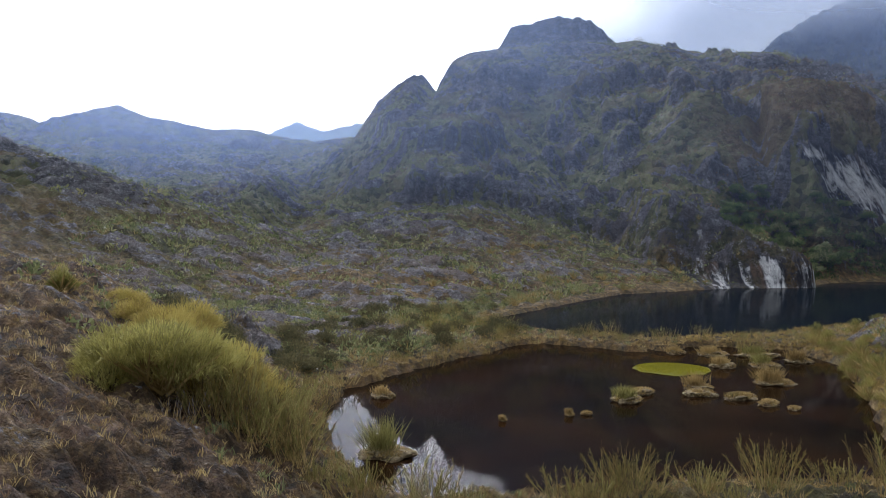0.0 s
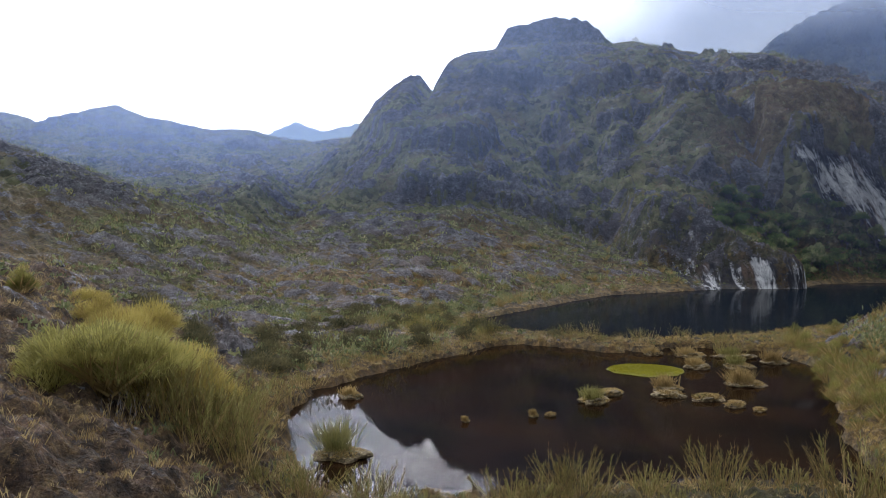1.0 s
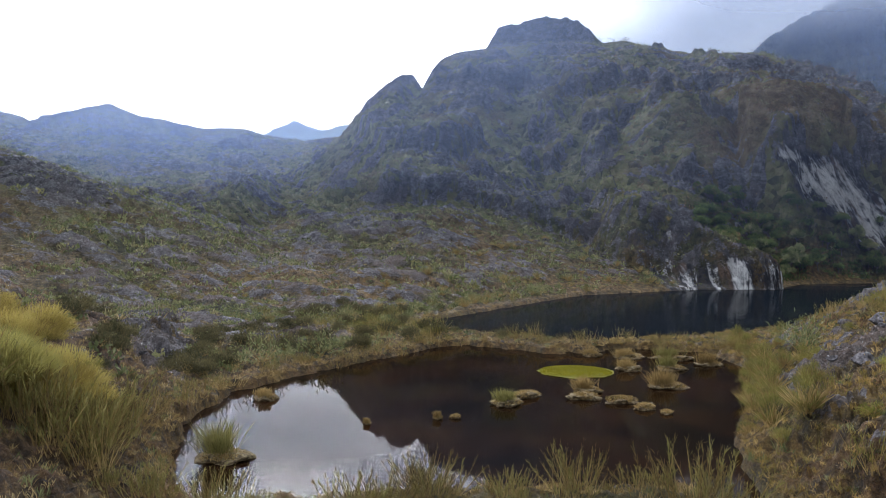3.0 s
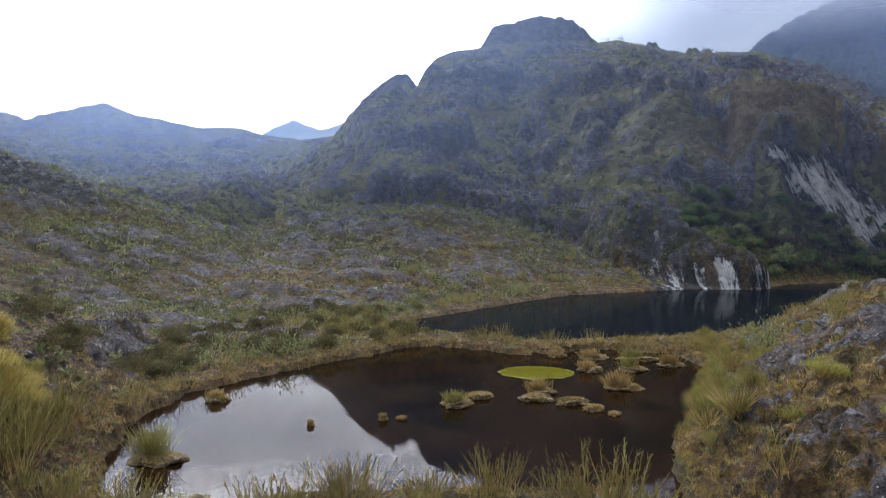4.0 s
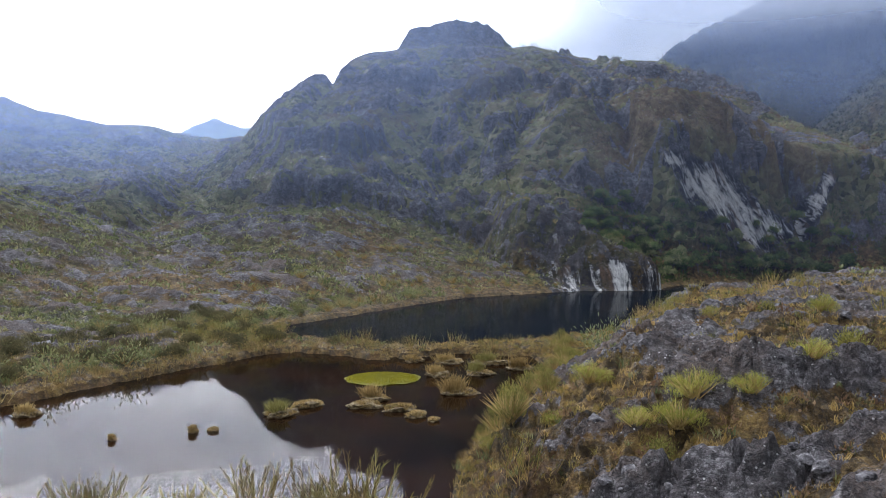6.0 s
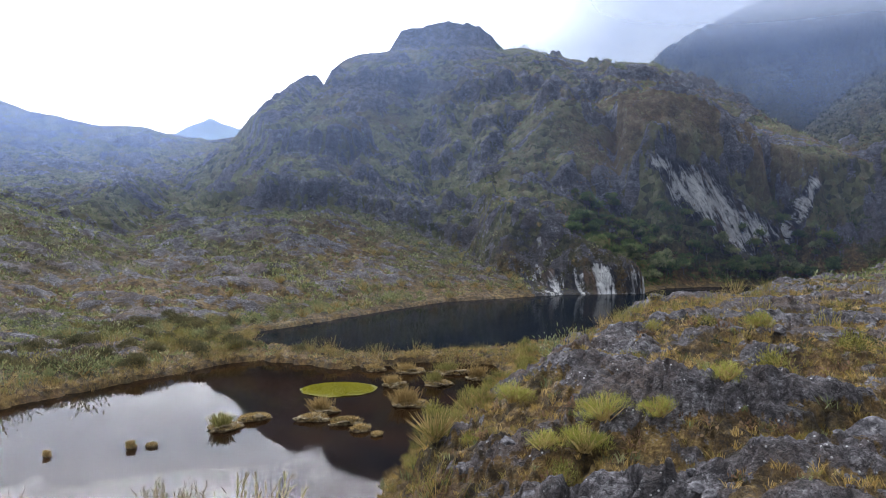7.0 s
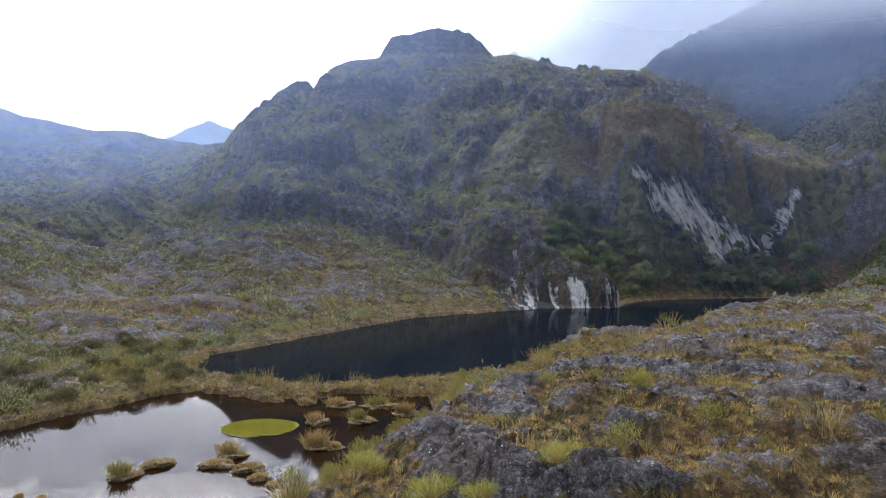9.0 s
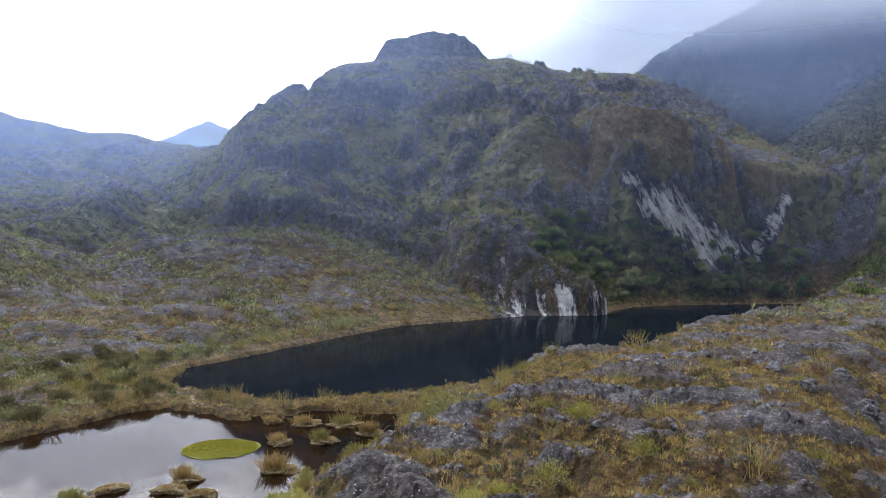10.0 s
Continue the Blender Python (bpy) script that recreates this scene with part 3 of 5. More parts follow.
    rock = (rock + knolly * 0.16 * (1 - smooth(27, 33, x)) - close * gaps * np.maximum(knolly, banky)) * smooth(0.8, 3.0, wet)
    rock = np.maximum(rock, np.where((x > -45) & (x < 75) & (y > 315) & (y < 400), smooth(84, 94, z) * 0.62, 0))
    # Wooded eastern slopes and hills, where cloud shade is painted as darker green.
    shaded_wood = smooth(150, 200, x) * smooth(215, 260, y)
    # bare pale faces: the tall slab over the bay, the buttress east of it, the headland at the water
    ragged = 2 * fbm(x / 6, z / 6, 85, 2)
    face = np.where((y > 156) & (y < 188), np.max([top - d / (wide + ragged) for crest, wide, top in (([(90, 31, 0), (97, 26, 0)], 5.0, 1.0), ([(98, 25, 0), (105, 20, 0), (110, 14, 0)], 9.5, 1.25), ([(110, 14, 0), (118, 13, 0)], 8.0, 0.95)) for d, _ in along(x, z, crest)], axis=0), 0)
    face = np.maximum(face, np.where((y > 152) & (y < 188), np.max([1.1 - d / 2.6 for d, _ in along(x, z, [(125.5, 11, 0), (128, 17, 0), (133, 27, 0)])], axis=0), 0))
    face = np.maximum(face, np.where((y > 122) & (y < 142) & (x > 48) & (x < 74), (1 - smooth(4.5, 7.0, z + 2.0 * fbm(x / 3, y / 3, 86, 2))) * (0.56 + 0.26 * smooth(61, 62.5, x) * (1 - smooth(65, 66.5, x)) + 0.2 * fbm(x / 4.0, 0 * x, 87, 2)), 0))
    face = np.maximum(face, 0.5 * spur(x, y, [(44, 144.5, 1.0), (49, 144, 1.0), (52, 142.5, 1.0)], 0.45, 0.6))
    face = np.maximum(face, np.where(shaded_wood > 0.5, 0.75 * np.max([1.1 - np.hypot((x - px) / wide, (z - pz) / 4.5) for px, pz, wide in ((212, 112, 7), (236, 107, 9), (262, 118, 6))], axis=0), 0))
    pale = np.clip(face, 0, 1)
    rock = np.maximum(rock, np.maximum(step_rock * (0.56 + 0.9 * (b3 - 0.36)), smooth(0.2, 0.9, outcrop) * (0.5 + 0.8 * (b3 - 0.36))))
    rock = np.maximum(rock, cape * (0.36 + 0.9 * (b3 - 0.36)))
    rock = np.maximum(rock, pale)
    lush = 0.42 + 0.9 * fbm(x / 22, y / 22, 91, 3) + 0.62 * upland - 0.45 * smooth(2.6, 0.5, wet) - 0.3 * knolly - 0.45 * banky - 0.55 * smooth(60, 85, x) * upland * smooth(20, 34, z) * (1 - smooth(60, 75, z))
    lush, rock = lush + shaded_wood, rock * (1 - 0.8 * shaded_wood)
    return z, np.clip(rock, 0, 1), pale, np.clip(lush, 0, 1), upland, shore


def ground_sheet():
    """One sheet of ground round the place, finer towards the valley that is looked into, out to the horizon."""
    az = np.radians(np.concatenate([np.linspace(-180, -60, 22)[:-1], np.linspace(-60, -37, 100)[:-1], np.linspace(-37, 42, 540)[:-1], np.linspace(42, 66, 90), np.linspace(66, 180, 22)[1:]]))
    r = np.concatenate([np.linspace(0.02, 10, 9)[:-1], np.geomspace(10, 80, 270)[:-1], np.geomspace(80, 130, 66)[:-1], np.geomspace(130, 330, 270)[:-1], np.geomspace(330, 560, 60), np.geomspace(560, 1250, 14)[1:-1], np.linspace(1250, 1750, 36), np.geomspace(1750, 4600, 10)[1:]])
    a, rr = np.meshgrid(az, r)
    x, y = 12 + rr * np.sin(a), rr * np.cos(a)
    z, rock, pale, lush, upland, _ = land(x.ravel(), y.ravel())
    # The same slopes for the material: forest, plus the painted cloud shade.
    wood = smooth(150, 200, x.ravel()) * smooth(215, 260, y.ravel())
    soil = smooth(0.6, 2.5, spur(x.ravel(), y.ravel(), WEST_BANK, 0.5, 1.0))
    rows, cols = x.shape
    me = bpy.data.meshes.new("ground")
    i = (np.arange(rows - 1)[:, None] * cols + np.arange(cols - 1)[None, :]).ravel()
    quads = np.stack([i, i + 1, i + cols + 1, i + cols], 1)[:, ::-1]
    me.vertices.add(x.size)
    me.vertices.foreach_set("co", np.stack([x.ravel(), y.ravel(), z], 1).astype(np.float32).ravel())
    me.loops.add(quads.size)
    me.loops.foreach_set("vertex_index", quads.astype(np.int32).ravel())
    me.polygons.add(len(quads))
    me.polygons.foreach_set("loop_start", np.arange(0, quads.size, 4, dtype=np.int32))
    craggy = (rock * upland)[quads].mean(1) > 0.3
    me.polygons.foreach_set("use_smooth", ~craggy)
    me.update(calc_edges=True)
    me.validate()
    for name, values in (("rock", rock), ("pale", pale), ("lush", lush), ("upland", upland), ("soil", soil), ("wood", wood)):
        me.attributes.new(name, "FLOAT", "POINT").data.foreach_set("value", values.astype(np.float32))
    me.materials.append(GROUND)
    return tagged(new("ground", me), "rocky moorland valley with straw turf, scrub and grey outcrops", "ground", kind="structure")


def sheet(name, corners, z, mat, label, category):
    me = bpy.data.meshes.new(name)
    me.from_pydata([(x, y, z) for x, y in corners], [], [list(range(len(corners)))])
    me.materials.append(mat)
    return tagged(new(name, me), label, category, kind="structure")


ground_sheet()
sheet("pond_water", [(-8, 19.5), (27, 19.5), (27, 59.6), (-8, 59.6)], 0.0, POND, "still dark peat-brown pond water mirroring the sky", "water")
sheet("lake_water", [(3, 59.8), (160, 59.8), (160, 172), (3, 172)], 0.0, LAKE, "deep blue-black mountain lake, faintly rippled", "water")


def veil(name, radius, a0, a1, z0, z1, mat, label, soft, thin_from, thin_to, lean=0.0, swell=0.0):
    """A curved sheet that stands in for haze and cloud across the valley; it thins out towards the ground, over soft
    metres, and between two heights; it may swell up to the east.
    """
    steps, rows = 110, 36
    a, z = np.meshgrid(np.radians(np.linspace(a0, a1, steps)), np.linspace(z0, z1, rows))
    r = radius + lean * (z - z0) / (z1 - z0)
    x, y, z = (12 + r * np.sin(a)).ravel(), (r * np.cos(a)).ravel(), z.ravel()
    dense = smooth(0, soft, z - land(x, y)[0]) * smooth(thin_from, thin_to, z / (1 + swell * smooth(-0.17, -0.03, np.sin(a.ravel()))))
    me = bpy.data.meshes.new(name)
    i = (np.arange(rows - 1)[:, None] * steps + np.arange(steps - 1)[None, :]).ravel()
    me.from_pydata(np.stack([x, y, z], 1).tolist(), [], np.stack([i, i + 1, i + steps + 1, i + steps], 1).tolist())
    me.attributes.new("mist_share", "FLOAT", "POINT").data.foreach_set("value", dense.astype(np.float32))
    me.materials.append(mat)
    return tagged(new(name, me), label, "mist", kind="stuff")


# Added sheets at set distances; their blue tint paints the haze of distance.
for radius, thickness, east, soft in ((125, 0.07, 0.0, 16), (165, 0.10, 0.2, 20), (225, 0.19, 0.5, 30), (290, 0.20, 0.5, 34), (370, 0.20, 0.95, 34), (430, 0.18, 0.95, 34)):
    veil("mist", radius, -52, 60, 0, radius * 0.6, mist_material("thin_haze_tint", thickness, 0.3, (0.44, 0.60, 0.98), -10, 100, 1.0, east), "thin bluish sheet painting haze across the mountain valley", soft, radius * 0.34, radius * 0.2, 0.0, 0.65)
veil("mist", 150, 16, 60, 0, 60, mist_material("bay_haze_tint", 0.045, 0.2, (0.46, 0.60, 1.0), 45, 120, 0.0, 1.0), "thin bluish sheet painting haze over the bay of the lake", 9.0, 60, 40)
veil("mist", 900, -52, 3, 0, 330, mist_material("far_haze_tint", 0.5, 0.3, (0.50, 0.70, 1.0), -70, 50, 1.0, 0.0), "pale sheet painting haze before the farthest peaks", 60.0, 320, 230)
veil("cloud", 372, 4, 62, 100, 300, mist_material("low_cloud", 1.0, 0.2, (0.97, 0.98, 1.0), 60, 310, 0.0, 1.0), "low grey cloud wrapping the high eastern mountain", 22.0, 104, 146, 170.0)

# ---- plants ----
def blade_mesh(name, mat, base, way, length, width, droop, rng, leafy=0.0, tone=None):
    """Many thin curved blades, each a strip of its own, in one mesh. leafy: share of the length at which the blade is widest."""
    n = len(base)
    way = way / np.linalg.norm(way, axis=1, keepdims=True)
    flat = way * np.array([1, 1, 0])
    side = np.cross(way, rng.normal(size=(n, 3)))
    side /= np.linalg.norm(side, axis=1, keepdims=True) + 1e-9
    L, W = length[:, None], width[:, None]
    p1 = base + way * L * 0.55
    p2 = base + way * L * 0.85 + (flat * 0.6 + np.array([0, 0, -1])) * (L * droop[:, None]) + way * L * 0.15
    co = np.stack([base - side * W * (0.5 - leafy * 0.4), base + side * W * (0.5 - leafy * 0.4), p1 - side * W * 0.5, p1 + side * W * 0.5, p2], 1).reshape(-1, 3)
    i = (np.arange(n) * 5)[:, None]
    quads, tris = i + np.array([0, 1, 3, 2]), i + np.array([2, 3, 4])
    me = bpy.data.meshes.new(name)
    me.vertices.add(len(co))
    me.vertices.foreach_set("co", co.astype(np.float32).ravel())
    loops = np.concatenate([quads, tris], 1).astype(np.int32).ravel()
    me.loops.add(len(loops))
    me.loops.foreach_set("vertex_index", loops)
    me.polygons.add(2 * n)
    starts = (np.arange(n) * 7)[:, None] + np.array([0, 4])
    me.polygons.foreach_set("loop_start", starts.astype(np.int32).ravel())
    me.update(calc_edges=True)
    me.attributes.new("tone", "FLOAT", "POINT").data.foreach_set("value", np.repeat(np.full(n, 0.5) if tone is None else tone, 5).astype(np.float32))
    me.materials.append(mat)
    return me


def plant_material(name, stops, through_light=0.35):
    m, n = material(name)
    isle = n.add("ShaderNodeNewGeometry").outputs["Random Per Island"]
    whole = n.add("ShaderNodeObjectInfo").outputs["Random"]
    p = n.add("ShaderNodeNewGeometry").outputs["Position"]
    patch = n.noise(p, 0.35, 3)
    tone = n.add("ShaderNodeAttribute", {"attribute_name": "tone"}).outputs["Fac"]
    fac = n.math("ADD", n.math("ADD", n.math("MULTIPLY", isle, 0.26), n.math("MULTIPLY", tone, 0.46)), n.math("ADD", n.math("MULTIPLY", whole, 0.2), n.math("MULTIPLY", n.math("SUBTRACT", patch, 0.42), 0.6)))
    color = n.ramp(fac, stops)
    b = n.add("ShaderNodeBsdfPrincipled", None, Base_Color=color, Roughness=0.75)
    n.put(b.inputs["Specular IOR Level"], 0.2)
    t = n.add("ShaderNodeBsdfTranslucent", None, Color=color)
    n.add("ShaderNodeOutputMaterial", None, Surface=n.add("ShaderNodeMixShader", None, i0=through_light, i1=b, i2=t))
    return m


BROOM = plant_material("broom_green", [(0.1, (0.070, 0.068, 0.020)), (0.5, (0.19, 0.175, 0.044)), (0.9, (0.34, 0.295, 0.088))], 0.45)
ARCHING = plant_material("arching_broom", [(0.1, (0.15, 0.135, 0.045)), (0.5, (0.36, 0.32, 0.095)), (0.9, (0.56, 0.48, 0.17))], 0.5)
RUSTY = plant_material("broom_rusty", [(0.1, (0.16, 0.12, 0.035)), (0.5, (0.34, 0.26, 0.070)), (0.9, (0.48, 0.40, 0.12))], 0.45)
GOLD = plant_material("golden_grass", [(0.1, (0.15, 0.085, 0.026)), (0.35, (0.20, 0.17, 0.050)), (0.55, (0.35, 0.225, 0.068)), (0.9, (0.62, 0.45, 0.185))])
REED = plant_material("reed_green", [(0.1, (0.062, 0.050, 0.020)), (0.35, (0.15, 0.105, 0.040)), (0.55, (0.185, 0.17, 0.050)), (0.9, (0.36, 0.31, 0.12))])
STRAW = plant_material("dry_straw", [(0.1, (0.105, 0.066, 0.027)), (0.5, (0.30, 0.205, 0.080)), (0.9, (0.56, 0.42, 0.19))])
FRESH = plant_material("fresh_green", [(0.1, (0.085, 0.092, 0.020)), (0.5, (0.24, 0.24, 0.046)), (0.9, (0.42, 0.39, 0.10))], 0.45)
SCRUB = plant_material("scrub_green", [(0.1, (0.052, 0.064, 0.029)), (0.4, (0.15, 0.168, 0.072)), (0.65, (0.245, 0.25, 0.108)), (0.9, (0.33, 0.28, 0.15))], 0.25)
THICKET = plant_material("dark_thicket", [(0.1, (0.030, 0.034, 0.016)), (0.5, (0.088, 0.080, 0.038)), (0.9, (0.18, 0.15, 0.070))])
FOREST = plant_material("cloud_forest_green", [(0.1, (0.026, 0.046, 0.020)), (0.45, (0.075, 0.11, 0.036)), (0.72, (0.17, 0.20, 0.06)), (0.84, (0.21, 0.12, 0.06)), (0.95, (0.30, 0.12, 0.07))])
# Forest leaves with the shade of the cloud put into their green.
CLOUD_SHADED_FOREST = plant_material("shaded_forest_green", [(0.1, (0.008, 0.014, 0.009)), (0.5, (0.022, 0.032, 0.018)), (0.9, (0.055, 0.065, 0.032))], 0.2)
HEATH = plant_material("brown_heath", [(0.1, (0.070, 0.044, 0.028)), (0.45, (0.19, 0.112, 0.066)), (0.7, (0.25, 0.165, 0.085)), (0.92, (0.30, 0.24, 0.11))])
DEAD = plant_material("dead_twigs", [(0.1, (0.10, 0.085, 0.085)), (0.9, (0.22, 0.20, 0.20))], 0.1)
MOSS = plant_material("bright_moss", [(0.2, (0.15, 0.14, 0.010)), (0.6, (0.30, 0.27, 0.018)), (0.9, (0.42, 0.35, 0.04))])


def part(name, data, parent, label="", kind=""):
    ob = new(name, data)
    ob.parent = parent
    return tagged(ob, label, kind=kind)


def directions(rng, n, spread):
    """Upward directions that lean out by up to spread radians."""
    a, lean = rng.uniform(0, 2 * np.pi, n), spread * np.sqrt(rng.uniform(0, 1, n))
    return np.stack([np.sin(lean) * np.cos(a), np.sin(lean) * np.sin(a), np.cos(lean)], 1)


def broom_bush(seed, mat, label, height=2.0, spread=2.0, count=1500):
    """A dense arching bush: fine green twigs on bare brown stems."""
    rng = np.random.default_rng(seed)
    bush = new("broom_shrub")
    tagged(bush, label, "shrub")
    way = directions(rng, 46, 1.0)
    stems = np.zeros((46, 3)) + rng.normal(0, 0.12, (46, 3)) * np.array([1, 1, 0])
    part("stem_tuft", blade_mesh("stem_tuft", STRAW, stems, way, np.full(46, height * 0.75), np.full(46, 0.045), np.full(46, 0.02), rng), bush, "bare brown woody stems", kind="stuff")
    lobes = directions(rng, 24, 1.55) * np.array([spread * 0.42, spread * 0.42, height * 0.58]) * rng.uniform(0.5, 1.0, (24, 1)) + np.array([0, 0, height * 0.10])
    k = rng.integers(0, 24, count)
    way = directions(rng, count, 1.9)
    base = lobes[k] + way * np.array([spread * 0.15, spread * 0.15, height * 0.16]) * rng.uniform(0.5, 1.1, (count, 1))
    base[:, 2] = np.maximum(base[:, 2], 0.05)
    twig = way * np.array([0.5, 0.5, 0.4]) + np.array([0, 0, 0.9]) + (lobes[k] - np.array([0, 0, height * 0.3])) * 0.22 + rng.normal(0, 0.25, (count, 3))
    part("foliage", blade_mesh("foliage", mat, base, twig, height * rng.uniform(0.07, 0.19, count), rng.uniform(0.007, 0.014, count) * (height / 1.5), rng.uniform(0.0, 0.7, count), rng, 0.6, rng.uniform(0, 1, 24)[k]), bush, kind="stuff")
    return bush


def reed_clump(seed, mat, label, height=1.5, spread=0.55, stems=26, leaves=11):
    """Tall leafy stems in a clump: each stem carries narrow leaves up to its tip."""
    rng = np.random.default_rng(seed)
    clump = new("reed_clump")
    tagged(clump, label, "reeds")
    base = rng.normal(0, spread * 0.5, (stems, 3)) * np.array([1, 1, 0])
    way = directions(rng, stems, 0.50) + base * 0.5
    way /= np.linalg.norm(way, axis=1, keepdims=True)
    tall = height * rng.uniform(0.5, 1.0, stems)
    part("stem_tuft", blade_mesh("stem_tuft", STRAW, base, way, tall * 0.95, np.full(stems, 0.022), np.full(stems, 0.03), rng), clump, "dry brown lower stems", kind="stuff")
    k = np.repeat(np.arange(stems), leaves)
    at = rng.uniform(0.30, 0.95, len(k))
    foot = base[k] + way[k] * (tall[k] * at)[:, None]
    leaf = way[k] * 1.0 + rng.normal(0, 0.30, (len(k), 3)) + np.array([0, 0, 0.2])
    part("foliage", blade_mesh("foliage", mat, foot, leaf, height * rng.uniform(0.09, 0.21, len(k)) * (1.25 - at * 0.5), rng.uniform(0.010, 0.021, len(k)), rng.uniform(0, 0.25, len(k)), rng, 0.7, rng.uniform(0, 1, stems)[k]), clump, kind="stuff")
    return clump


def leafy_shrub(seed, mat, label, size=1.0, count=700):
    """A low rounded shrub of many small leaves in uneven tufts."""
    rng = np.random.default_rng(seed)
    bush = new("leafy_shrub")
    tagged(bush, label, "shrub")
    way = directions(rng, 16, 1.1)
    part("stem_tuft", blade_mesh("stem_tuft", STRAW, np.zeros((16, 3)), way, np.full(16, size * 0.6), np.full(16, 0.03), np.full(16, 0.0), rng), bush, "short woody stems", kind="stuff")
    tufts = directions(rng, 26, 1.35) * np.array([0.62, 0.62, 0.55]) * size * rng.uniform(0.65, 1.0, (26, 1)) + np.array([0, 0, 0.12 * size])
    k = rng.integers(0, 26, count)
    off = rng.normal(0, 0.13 * size, (count, 3))
    leaf = off / (0.13 * size) * 0.6 + np.array([0, 0, 0.9])
    part("foliage", blade_mesh("foliage", mat, tufts[k] + off, leaf, size * rng.uniform(0.07, 0.16, count), size * rng.uniform(0.025, 0.05, count), rng.uniform(0, 0.2, count), rng, 0.8, rng.uniform(0, 1, 26)[k]), bush, kind="stuff")
    return bush


def tussocks(name, mat, places, sizes, blades, rng, label, stiff=0.9, blade=0.035):
    """Grass tussocks over the ground, in one mesh."""
    n = len(places)
    k = np.repeat(np.arange(n), blades)
    way = directions(rng, len(k), stiff)
    foot = places[k] + rng.normal(0, 0.24, (len(k), 3)) * sizes[k][:, None] * np.array([1, 1, 0]) - np.array([0, 0, 0.03])
    me = blade_mesh(name, mat, foot, way, sizes[k] * rng.uniform(0.5, 1.0, len(k)), (0.008 + blade * sizes[k]) * rng.uniform(0.7, 1.3, len(k)), rng.uniform(0.05, 0.3, len(k)), rng, 0.0, rng.uniform(0, 1, n)[k])
    return tagged(new(name, me), label, "grass", kind="stuff")


def scrub(name, mat, places, sizes, leaves, rng, label, fine=1.0):
    """Scrub seen from afar: leafy clumps with uneven outlines, in one mesh."""
    n = len(places)
    k = np.repeat(np.arange(n), leaves)
    off = directions(rng, len(k), 1.5) * np.array([0.75, 0.75, 0.8]) * rng.uniform(0.3, 1.0, (len(k), 1)) * sizes[k][:, None] * 0.62
    leaf = off / sizes[k][:, None] * 1.2 + np.array([0, 0, 0.7]) + rng.normal(0, 0.45, (len(k), 3))
    me = blade_mesh(name, mat, places[k] + off - np.array([0, 0, 0.05]), leaf, fine * sizes[k] * rng.uniform(0.22, 0.5, len(k)), fine * sizes[k] * rng.uniform(0.10, 0.22, len(k)), rng.uniform(0, 0.25, len(k)), rng, 0.8, rng.uniform(0, 1, n)[k])
    return tagged(new(name, me), label, "scrub", kind="stuff")


def scatter(rng, count, r0, r1, a0, a1, keep):
    """Places on the ground between two distances and two bearings, thinned by keep(z, rock, pale, lush, upland, shore, x, y)."""
    r, a = np.sqrt(rng.uniform(r0 * r0, r1 * r1, count)), np.radians(rng.uniform(a0, a1, count))
    x, y = 12 + r * np.sin(a), r * np.cos(a)
    z, rock, pale, lush, upland, shore = land(x, y)
    ok = (rng.uniform(0, 1, count) < keep(z, rock, pale, lush, upland, shore, x, y)) & (shore > 0.15)
    return np.stack([x, y, z], 1)[ok]


def stand(ob, x, y, size, turn, first=False):
    """Put a thing, or a copy of it, on the ground."""
    z = float(land(np.array([x]), np.array([y]))[0][0])
    m = Matrix.Translation((x, y, max(z, 0.02) - 0.05)) @ Matrix.Rotation(turn, 4, "Z") @ Matrix.Diagonal((size, size, size * 1.0, 1))
    if first:
        ob.matrix_basis = m
        return ob
    return copy_thing(ob, m)


def plant(kinds, places, rng, sizes, group):
    """Plant the first of each kind and copies of it at the places."""
    used = set()
    for (x, y), size in zip(places, sizes):
        i = int(rng.integers(0, len(kinds)))
        ob = stand(kinds[i], float(x), float(y), float(size), float(rng.uniform(0, 6.28)), i not in used)
        used.add(i)
        tagged(ob, group=group)
    for i, k in enumerate(kinds):
        if i not in used:
            for o in (*k.children_recursive, k):
                bpy.data.objects.remove(o)


rng = np.random.default_rng(7)

# the tall bushes on the west bank
for seed, mat, x, y, size, high, label in ((1, ARCHING, -9.3, 22.9, 1.72, 2.1, "large yellow-green broom bush arching on the west bank"), (2, RUSTY, -8.0, 25.6, 1.5, 1.9, "rusty orange-green broom bush beside the pond"),
                                           (3, RUSTY, -11.0, 28.6, 1.4, 2.1, "tall rusty broom bush behind the bank"), (4, ARCHING, -10.6, 25.2, 1.0, 2.1, "yellow-green broom bush among others on the bank")):
    stand(broom_bush(seed, mat, label, high, 3.3, 13000), x, y, size, seed * 1.3, True)
for seed, x, y, size in ((7, -13.9, 31.5, 0.9), (8, -12.2, 32.5, 0.75), (9, -15.2, 33.8, 0.8), (10, -9.4, 30.6, 0.7)):
    stand(broom_bush(seed, RUSTY if seed % 2 else BROOM, "olive broom bush with rusty twigs behind the bank", 1.9, 2.6, 6000), x, y, size, seed, True)
stand(broom_bush(5, BROOM, "upright green shrub on the rocky bank", 1.5, 1.3, 4000), -16.6, 30.5, 1.0, 0.4, True)
stand(reed_clump(6, DEAD, "dead grey twiggy bush in front of the broom", 1.2, 0.9, 40, 7), -8.0, 20.6, 0.9, 0.0, True)

